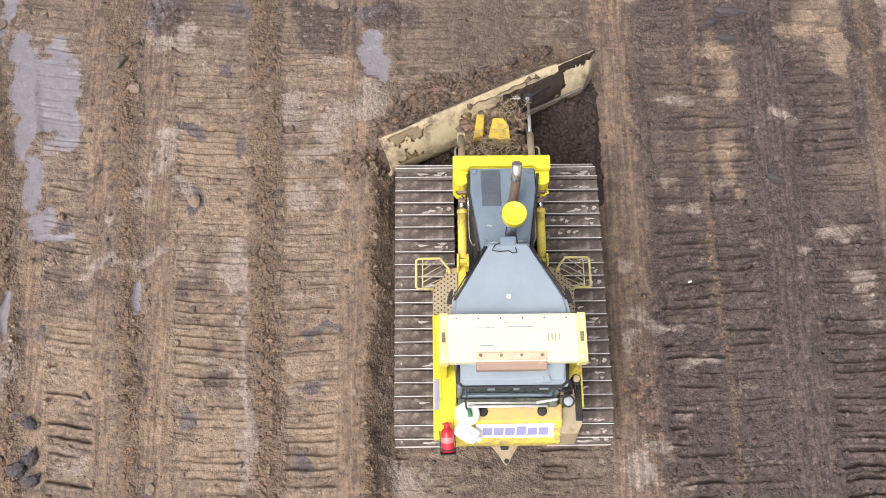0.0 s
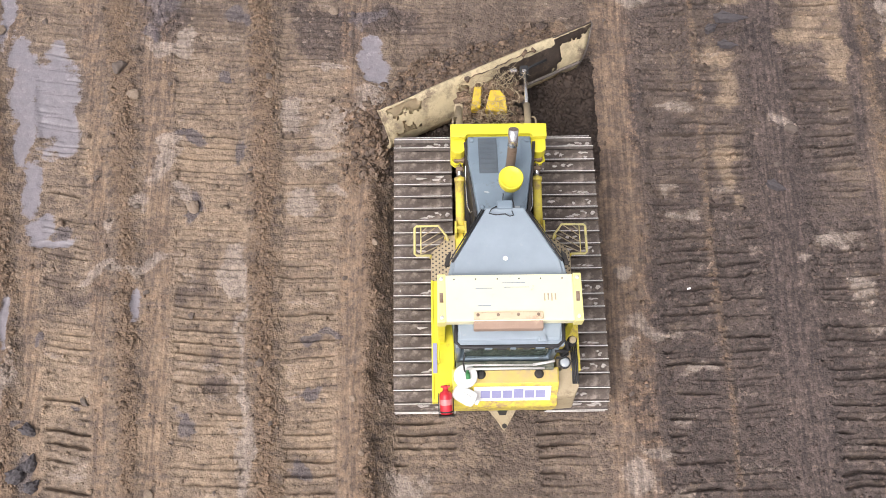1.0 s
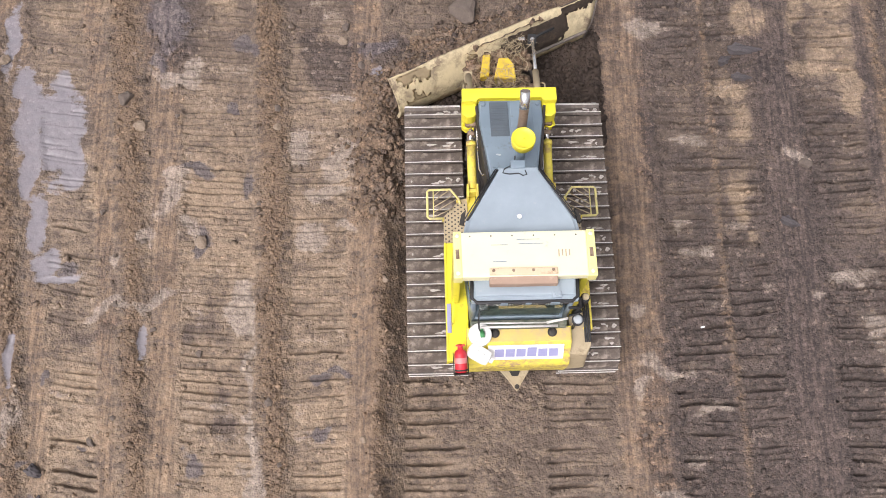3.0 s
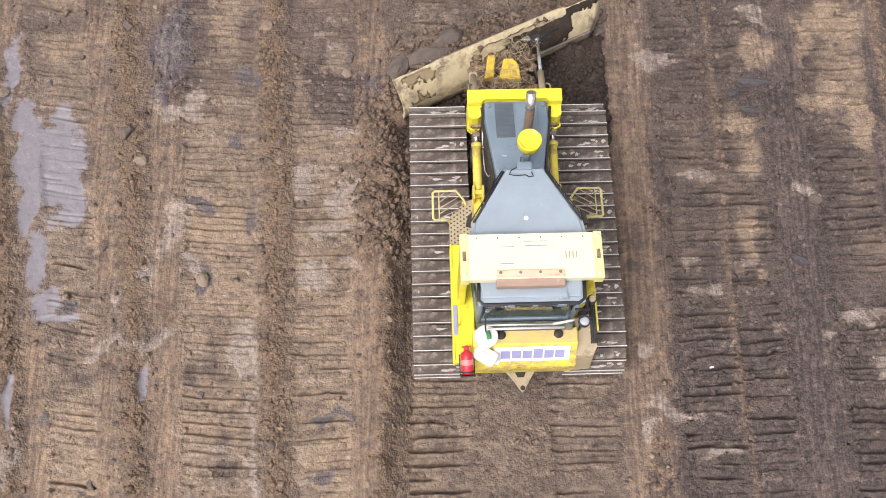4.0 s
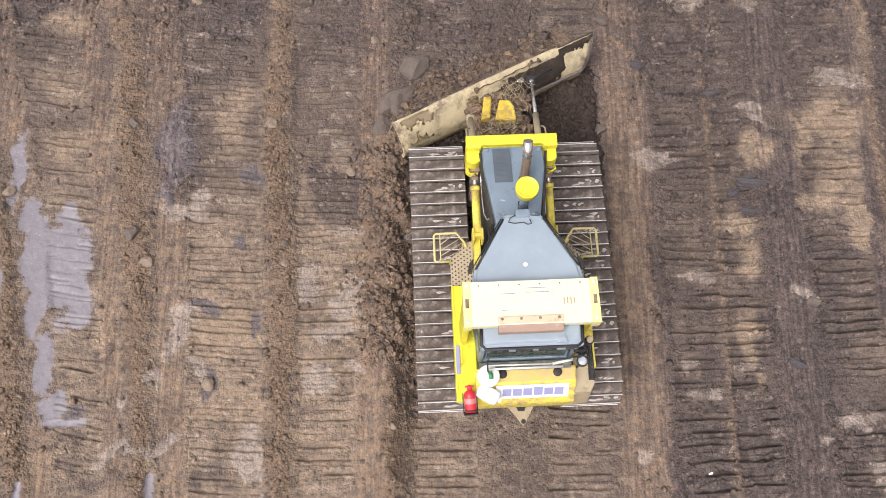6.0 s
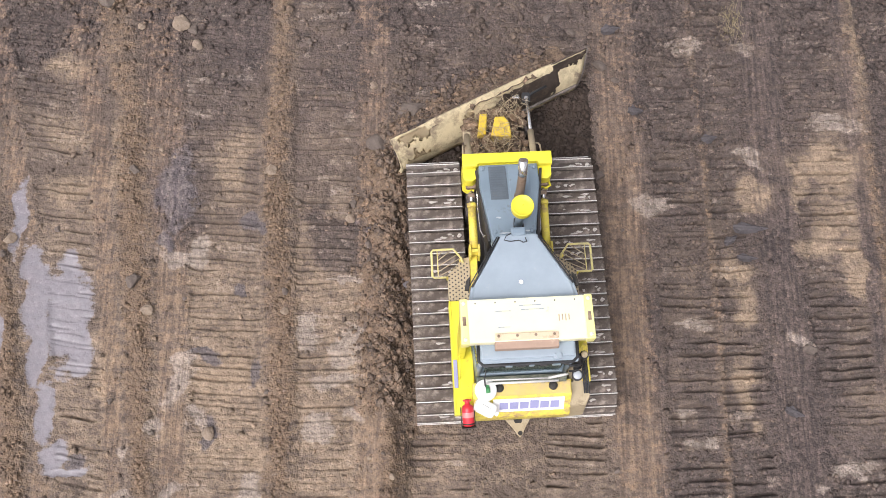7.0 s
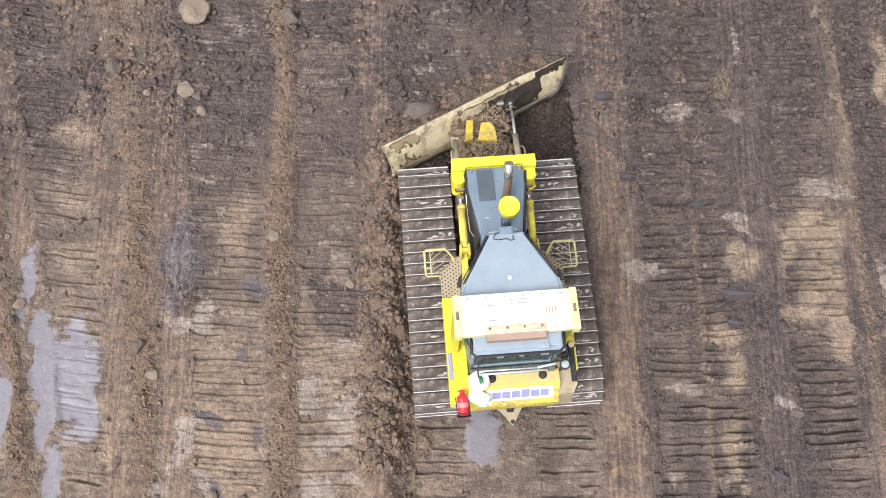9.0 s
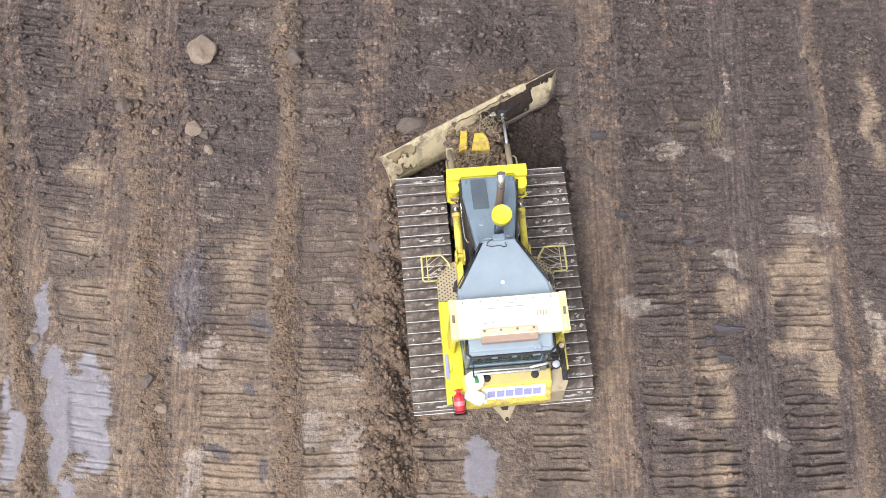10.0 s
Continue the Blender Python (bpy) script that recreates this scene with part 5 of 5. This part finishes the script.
# pivot bracket and torn plate in the middle of the back
bm = B()
for u in (1.72, 1.98, 2.24):
    p = on_blade(u, 0.5, -0.03)
    q = p - fore * 0.36 - upward * 0.05
    side = along * 0.022
    vs = [p + upward * 0.22, p - upward * 0.25, q - upward * 0.1, q + upward * 0.1]
    lo, hi = [bm.verts.new(v - side) for v in vs], [bm.verts.new(v + side) for v in vs]
    bm.faces.new(lo)
    bm.faces.new(hi[::-1])
    for i in range(4):
        bm.faces.new((lo[i], lo[(i + 1) % 4], hi[(i + 1) % 4], hi[i]))
part("pivot_bracket", bm, MUDDY, blade)
bm = B()
tear = [(0.0, 0.06), (0.34, 0.1), (0.42, 0.02), (0.36, -0.13), (0.22, -0.1), (0.15, -0.17), (0.04, -0.1)]
vs = [on_blade(1.12, 0.5, -0.05) + along * a_ - fore * (0.12 - b_) + upward * 0.1 for a_, b_ in tear]
f = bm.faces.new([bm.verts.new(v) for v in vs])
bmesh.ops.solidify(bm, geom=[f], thickness=0.02)
part("bent_plate", bm, MUDDY, blade, "bent muddy cover plate")
# dark link lying along the top behind the tilt rod
bm = B()
pipe(bm, [Vector((0.5, 3.1, 0.98)), Vector((0.62, 3.2, 0.97)), Vector((0.86, 3.34, 0.93))], 0.022, 8)
box(bm, (0.44, 3.02, 0.9), (0.57, 3.2, 1.02), 0.02)
part("tilt_link", bm, BLACK, blade, "oily black tilt link")
bm = B()
box(bm, (0.28, 3.1, 0.95), (0.4, 3.16, 1.0), 0.02)
part("link_shim", bm, CHROME, blade)
bm = B()
lathe(bm, [(0.035, 0), (0.035, 0.04), (0.02, 0.05)], (0.5, 3.08, 1.02), 12)
part("link_pin", bm, CHROME, blade)

# tilt cylinder on the right, stub of the other on the left
bm = B()
rod(bm, (0.47, 2.28, 1.42), (0.505, 3.08, 1.04), 0.027, n=14)
tilt = part("tilt_cylinder_rod", bm, CHROME, dozer, "bright tilt cylinder rod")
bm = B()
rod(bm, (0.445, 1.55, 1.76), (0.472, 2.32, 1.4), 0.05, n=16)
part("tilt_cylinder_barrel", bm, TREAD, tilt)
bm = B()
rod(bm, (-0.53, 1.55, 1.72), (-0.52, 2.35, 1.25), 0.05, n=16)
box(bm, (-0.58, 2.28, 1.15), (-0.46, 2.42, 1.28), 0.02)
part("angle_cylinder", bm, TREAD, dozer, "dusty tan angle cylinder")
for s_ in (-1, 1):
    bm = B()
    x = -0.03 + s_ * 0.59
    pipe(bm, [(x, 1.6, 1.72), (x, 1.8, 1.72), (x, 1.96, 1.66), (x - s_ * 0.01, 2.04, 1.56), (x - s_ * 0.06, 2.1, 1.45)], 0.013, 8)
    part("hose", bm, TREAD, dozer)

# push frame and yellow yoke
DEEP_YELLOW = painted("deep_yellow_paint", (0.6, 0.42, 0.012), (0.25, 0.18, 0.1), dirt=0.75, rough=0.5)
bm = B()
prism(bm, [(-0.6, 1.2), (0.6, 1.2), (0.5, 2.1), (0.25, 2.85), (-0.25, 2.85), (-0.5, 2.1)], 0.42, 0.7, 0.04)
push = part("push_frame", bm, MUDDY, dozer, "mud-caked steel push frame")
for pts, top in (([(-0.33, 2.5), (-0.18, 2.54), (-0.15, 2.86), (-0.27, 2.86)], 1.03), ([(-0.11, 2.5), (0.23, 2.47), (0.2, 2.68), (0.12, 2.8), (-0.03, 2.8)], 1.03)):
    bm = B()
    prism(bm, pts, 0.6, top, 0.022, top=[(x, y - 0.02, top - (0.08 if y < 2.65 else 0)) for x, y in pts])
    part("yoke_lug", bm, DEEP_YELLOW, push, "bright yellow yoke lug")
bm = B()
rod(bm, (-0.3, 2.62, 0.72), (0.26, 2.62, 0.72), 0.09, n=18)
part("yoke_pin", bm, DARK, push)

# ---- things that ride on the machine ----
RIDERS, MOVED, PHASE = [], [], 0.06


def rider(ob):
    RIDERS.append(ob)
    return ob


def loose_earth(name, fn, n, seed, lo, hi, attrs, label, category, base=None, kind=""):
    """A heap: lumps strewn over fn(x, y) -> height (below -1: none)."""
    r = np.random.RandomState(seed)
    xs, ys = r.uniform(lo[0], hi[0], n), r.uniform(lo[1], hi[1], n)
    zs = np.array([fn(x, y) for x, y in zip(xs, ys)])
    ok = zs > -1
    xs, ys, zs = xs[ok], ys[ok], zs[ok]
    size = 0.014 + 0.06 * r.rand(len(xs)) ** 4 + 0.014 * r.rand(len(xs))
    return rider(tagged(new(name, lumps(name, xs, ys, zs, size, r, {k: np.full(len(xs), v) for k, v in attrs.items()}, 0.8)), label, category, kind=kind))


# dry roots and straw packed on the push frame
bm, r = B(), random.Random(4)
for k in range(260):
    x, y = (r.gauss(-0.02, 0.22), r.gauss(2.4, 0.28)) if k % 4 else (r.gauss(0.15, 0.13), r.gauss(2.95, 0.13))
    if not (-0.46 < x < 0.4 and 1.72 < y < 3.25):
        continue
    z = 0.84 + 0.2 * r.random() + (0.14 if y > 2.8 else 0)
    a_, bend, ln = r.uniform(0, math.tau), r.uniform(-2.4, 2.4), r.uniform(0.08, 0.34)
    pts = []
    for i in range(5):
        pts.append((x, y, z + 0.04 * math.sin(i * 1.3 + k)))
        a_ += bend / 4
        x, y = x + math.cos(a_) * ln / 4, y + math.sin(a_) * ln / 4
    pipe(bm, pts, r.uniform(0.0016, 0.0048), 4)
tangle = part("root_tangle", bm, STRAW, None)
rider(tagged(tangle, "tangle of dry roots and straw caught on the push frame", "debris", kind="stuff"))


def frame_heap(x, y):
    if not (-0.52 < x < 0.46 and 1.7 < y < 3.0):
        return -2
    return 0.78 + 0.18 * noise.noise(Vector((x * 4, y * 4, 1))) - 0.1 * abs(x)


loose_earth("earth_on_push_frame", frame_heap, 900, 8, (-0.52, 1.7), (0.46, 3.0), {"clay": 0.75, "tan": 0.35, "dark": 0.1}, "crumbly brown earth lying on the push frame", "earth", kind="stuff")

# heap rolled along in front of the blade
HU, HV = np.linspace(-0.15, LENGTH - 0.1, 120), np.linspace(0, 1, 30)


def heap_height(u, v):
    long = float(step(np.array(u), -0.2, 0.5)) * (1 - 0.75 * float(step(np.array(u), LENGTH - 1.3, LENGTH)))
    return long * (0.92 * (1 - v) ** 1.3 + 0.08 * noise.noise(Vector((u * 2.2, v * 2.5, 2))) + 0.06 * noise.noise(Vector((u * 6, v * 6, 5))) + 0.03 * noise.noise(Vector((u * 17, v * 14, 9)))) - 0.05


def heap_place(u, v):
    reach = 1.0 + 0.25 * noise.noise(Vector((u * 1.4, 0, 8)))
    p = TIP_L + along * u + fore * (-0.1 + v * reach)
    return Vector((p.x, p.y, max(-0.06, heap_height(u, v))))


co = np.array([heap_place(u, v)[:] for u in HU for v in HV])
q0 = (np.arange(119)[:, None] * 30 + np.arange(29)[None, :]).ravel()
shade = np.array([0.5 + 0.6 * noise.noise(Vector((p[0] * 2, p[1] * 2, 0))) for p in co])
heap_me = raw_mesh("earth_mound", co, np.stack([q0, q0 + 30, q0 + 31, q0 + 1], 1), {"clay": np.clip(shade + 0.1, 0, 1), "dark": np.clip(0.95 - shade, 0, 1)})
heap_me.shade_smooth()
heap_me.materials.append(SOIL)
heap = new("earth_mound", heap_me)
rider(tagged(heap, "mound of fresh dark brown earth rolling before the blade", "earth heap"))
r = np.random.RandomState(77)
uu, vv = r.uniform(-0.1, LENGTH - 0.3, 700), r.rand(700) ** 0.8
ps = np.array([heap_place(u, v)[:] for u, v in zip(uu, vv)])
size = 0.01 + 0.06 * r.rand(700) ** 6 + 0.014 * r.rand(700)
crumbs = new("heap_clods", lumps("heap_clods", ps[:, 0], ps[:, 1], ps[:, 2], size, r, {"clay": r.rand(700) * 0.8, "dark": r.rand(700) * 0.8}, 0.8))
rider(tagged(crumbs, "loose clods on the heap before the blade", "clods", kind="stuff"))

# added dark layer between blade and tracks: moist soil plus painted blade shade
def shaded_height(x, y):
    edge = 2.47 + (x + 1.72) * 0.494
    wide = step(np.array(abs(x)), 0.48, 0.6) * (1 - step(np.array(abs(x)), 1.6, 1.85))
    inside = float(wide * step(np.array(y), 1.7, 1.85) * (1 - step(np.array(y), edge - 0.35, edge - 0.1)))
    return inside * (0.17 + 0.08 * noise.noise(Vector((x * 3, y * 3, 4))) + 0.06 * noise.noise(Vector((x * 8, y * 8, 6)))) - 0.1


SX, SY = np.linspace(-1.9, 1.9, 190), np.linspace(1.6, 4.2, 130)
co = np.array([(x, y, shaded_height(x, y)) for x in SX for y in SY])
q0 = (np.arange(189)[:, None] * 130 + np.arange(129)[None, :]).ravel()
shaded_me = raw_mesh("shaded_earth", co, np.stack([q0, q0 + 130, q0 + 131, q0 + 1], 1), {})
shaded_me.shade_smooth()
# near-black: shade behind the blade darkens the moist brown
SHADED_SOIL = painted("shaded_moist_earth", (0.032, 0.021, 0.016), (0.075, 0.05, 0.036), dirt=0.55, rough=0.8, grain=13, fade=(0.06, 0.041, 0.031))
shaded_me.materials.append(SHADED_SOIL)
rider(tagged(new("shaded_earth", shaded_me), "added layer of dark brown earth, moist soil and the blade's shade in its colour", "earth"))
r = np.random.RandomState(41)
sx, sy = r.uniform(-1.75, 1.75, 4200), r.uniform(1.75, 3.9, 4200)
sz = np.array([shaded_height(x, y) for x, y in zip(sx, sy)])
ok = sz > -0.04
sx, sy, sz = sx[ok], sy[ok], sz[ok]
shaded_clods = lumps("shaded_clods", sx, sy, sz, 0.009 + 0.04 * r.rand(len(sx)) ** 6 + 0.012 * r.rand(len(sx)), r, {}, 0.8)
shaded_clods.materials[0] = SHADED_SOIL
rider(tagged(new("shaded_clods", shaded_clods), "crumbs of dark earth behind the blade, its shade in their colour", "clods", kind="stuff"))

# white pail with a green bottle on it, and a white jug, on the rear left
bm = B()
lathe(bm, [(0.1, 0), (0.125, 0.02), (0.14, 0.22), (0.152, 0.225), (0.152, 0.25), (0.14, 0.262), (0.12, 0.262), (0.115, 0.256), (0.01, 0.256)], (-0.53, -1.79, 1.66), 32)
pail = part("pail", bm, WHITE, None)
rider(tagged(pail, "white lidded plastic pail standing on the fender", "pail"))
bm = B()
pipe(bm, [(-0.53, -1.79, 1.76), (-0.53, -1.94, 1.8), (-0.53, -1.95, 1.9)], 0.005, 5)
part("bail", bm, WORN, pail)
bm = B()
rod(bm, (-0.5, -1.84, 1.95), (-0.505, -1.76, 1.955), 0.03, n=14)
rod(bm, (-0.505, -1.76, 1.955), (-0.508, -1.7, 1.955), 0.018, n=10)
rider(tagged(part("bottle", bm, GREEN, None), "small green plastic bottle lying on the pail lid", "bottle"))
bm = B()
a_, b_ = Vector((-0.66, -1.93, 1.72)), Vector((-0.36, -2.1, 1.66))
m = Matrix.Translation(a_) @ (b_ - a_).to_track_quat("X", "Z").to_matrix().to_4x4()
box(bm, (-0.02, -0.105, -0.1), (0.3, 0.105, 0.08), 0.075)
box(bm, (0.3, -0.03, -0.04), (0.345, 0.03, 0.02), 0.012)
pipe(bm, [(0.06, 0, 0.06), (0.08, 0, 0.09), (0.18, 0, 0.09), (0.21, 0, 0.06)], 0.015, 8)
bmesh.ops.transform(bm, matrix=m, verts=bm.verts)
rider(tagged(part("jug", bm, WHITE, None), "white plastic jug lying on the sloping tank", "jug"))

# white name plate on the tank's back, its lettering as plain blue shapes
bm = B()
back_plate(bm, -0.42, 0.58, 0.03, 0.3, 0.008, 0.016)
sign = part("name_plate", bm, WHITE, tank, "white name plate with faded blue shapes")
for k in range(6):
    x0, tall = -0.33 + 0.143 * k, 0.14 if k != 3 else 0.165
    bm = B()
    back_plate(bm, x0, x0 + 0.122, 0.24 - tall, 0.24, 0.017, 0.021)
    part("blue_shape", bm, LILAC, sign)

# ---- earth that the blade's end sheds: each clump rides in the heap, slides off the end and lies still ----
T0 = [w[0] for w in WAY]


def spot(t, x, y):
    """World place of a point of the machine at t seconds."""
    return way(t) @ Vector((x, y, 0))


def way(t):
    """The bulldozer's pose at t seconds."""
    x, y, h = (float(np.interp(t, T0, [w[i] for w in WAY])) for i in (1, 2, 3))
    return pose(x, y, 0, -0.45, -0.97, h)


def clump_mesh(seed):
    r = np.random.RandomState(seed)
    X, Y = np.meshgrid(np.linspace(-0.5, 0.5, 34), np.linspace(-0.52, 0.52, 34), indexing="ij")
    x, y = X.ravel(), Y.ravel()
    d = np.sqrt((x / 0.42) ** 2 + (y / 0.47) ** 2) + 0.5 * cloud(x, y, 4.0, 3, seed * 3.0)
    z = 0.3 * (1 - step(d, 0.0, 1.1)) + 0.12 * cloud(x, y, 6.0, 4, seed) - 0.05
    q0 = (np.arange(33)[:, None] * 34 + np.arange(33)[None, :]).ravel()
    co = np.stack([x, y, z], 1)
    quads = np.stack([q0, q0 + 34, q0 + 35, q0 + 1], 1)
    n = 210
    lx, ly = r.normal(0, 0.2, n), r.normal(0, 0.24, n)
    ld = np.sqrt((lx / 0.42) ** 2 + (ly / 0.47) ** 2)
    lz = np.maximum(0.3 * (1 - step(ld, 0.0, 1.1)) + 0.12 * cloud(lx, ly, 6.0, 4, seed) - 0.05, 0)
    me = lumps("soil_clump", lx, ly, lz, 0.012 + 0.045 * r.rand(n) ** 5 + 0.014 * r.rand(n), r, {"clay": 0.9 * r.rand(n), "dark": 0.5 * r.rand(n)}, 0.85)
    body = raw_mesh("clump_body", co, quads, {"clay": np.full(len(co), 0.85), "dark": np.clip(0.3 + cloud(x, y, 3.0, 2, seed), 0, 1)})
    body.materials.append(SOIL)
    body.shade_smooth()
    bm = B()
    bm.from_mesh(me)
    bm.from_mesh(body)
    bm.to_mesh(me)
    bm.free()
    bpy.data.meshes.remove(body)
    return me


CLUMPS = [clump_mesh(k + 1) for k in range(5)]
travel = [w[2] for w in WAY]
for k in range(15):
    y = 2.35 + 0.4 * k
    ob = tagged(new("soil_clump", CLUMPS[k % 5]), "clump of crumbled brown earth shed beside the blade", "earth clump", "shed earth")
    when = float(np.interp(y - 2.55, travel, T0)) if y - 2.55 > 0 else 0.0
    rest = (-1.93 + 0.1 * math.sin(k * 2.3), y, -0.01)
    turn = 37 * k % 60
    path, i = [], 0
    while i * 0.25 <= 10.001:
        t = i * 0.25
        slide = min(1.0, max(0.0, (t - when + 1.0) / 1.1)) if when > 0 else 1.0
        slide = slide * slide * (3 - 2 * slide)
        p = spot(t, -0.85, 3.25)
        p.z = 0.02
        q = p.lerp(Vector(rest), slide)
        path.append((t, pose(q.x, q.y, q.z, 0, 0, turn - 50 * (1 - slide))))
        i += 1
    MOVED.append((ob, path))
# stiff lumps and slabs shoved along
for size, k, rows in ((0.27, 1, [(0, -0.45, 3.5, 0), (2.5, -0.53, 5.25, 60), (4.3, -1.0, 7.25, 120), (5.0, -1.52, 7.33, 160), (6.9, -1.52, 7.33, 160), (8.0, -2.15, 7.5, 215), (10.0, -2.15, 7.5, 215)]),
                      (0.27, 3, [(0, -0.2, 3.4, 0), (2.5, -0.3, 4.8, 50), (4.5, -1.1, 6.2, 100), (5.5, -1.42, 6.5, 130), (6.6, -2.1, 6.7, 175), (10.0, -2.1, 6.7, 175)])):
    ob = tagged(new("earth_lump", ROCKS[k]), "large stiff lump of grey-brown earth pushed by the blade", "earth lump")
    ob.scale = (size, size, size)
    MOVED.append((ob, [(t, pose(x, y, (size * 0.4 if t > 1 else 0.0) if t < 6 else -0.02, 0, 0, a)) for t, x, y, a in rows]))
for scale, k, rows in (((0.4, 0.22, 0.2), 6, [(0, -0.4, 3.4, 30), (2.5, -0.7, 4.7, 25), (4, -1.22, 5.5, 30), (4.5, -1.43, 5.85, 28), (5.0, -1.47, 6.2, 26), (5.5, -1.45, 6.42, 27), (6.3, -2.0, 6.75, 60), (10, -2.0, 6.75, 60)]),
                       ((0.26, 0.16, 0.16), 4, [(0, -0.9, 3.1, 0), (2.5, -1.0, 4.5, 30), (4, -1.75, 5.3, 50), (5, -1.75, 5.85, 55), (5.5, -1.82, 6.0, 60), (6.3, -2.15, 6.15, 90), (10, -2.15, 6.15, 90)]),
                       ((0.3, 0.2, 0.18), 2, [(0, -0.7, 3.3, 40), (2.5, -0.75, 4.7, 40), (5.5, -0.8, 6.4, 35), (8.0, -1.05, 7.9, 30), (9.0, -1.39, 8.50, 28), (9.5, -1.49, 8.75, 28), (10, -1.57, 9.00, 27)])):
    ob = tagged(new("earth_chunk", ROCKS[k + 1]), "flat broken slab of grey-brown earth pushed by the blade", "earth chunk")
    ob.scale = scale
    MOVED.append((ob, [(t, pose(x, y, (0.34 if t > 8.5 or 3 < t < 6 and k != 2 else 0.05) if t < 6 or k == 2 else -0.05, 0, 0, a)) for t, x, y, a in rows]))


# ---- keyed ways ----
def motions():
    rows = [(w[0], pose(w[1], w[2], 0, -0.45, -0.97, w[3])) for w in WAY]
    for ob in [dozer] + RIDERS:
        walk(ob, rows)
    start = WAY[0][2]
    for ob, xc, k in shoes:
        path = []
        for i in range(41):
            t = i * 0.25
            gone = float(np.interp(t, [w[0] for w in WAY], [w[2] for w in WAY])) - start
            y, z, a = shoe_at(k * LOOP / SHOES + gone + PHASE)
            path.append((t, pose(xc, y, z, a)))
        walk(ob, path)
    for ob, path in MOVED:
        walk(ob, path)


motions()
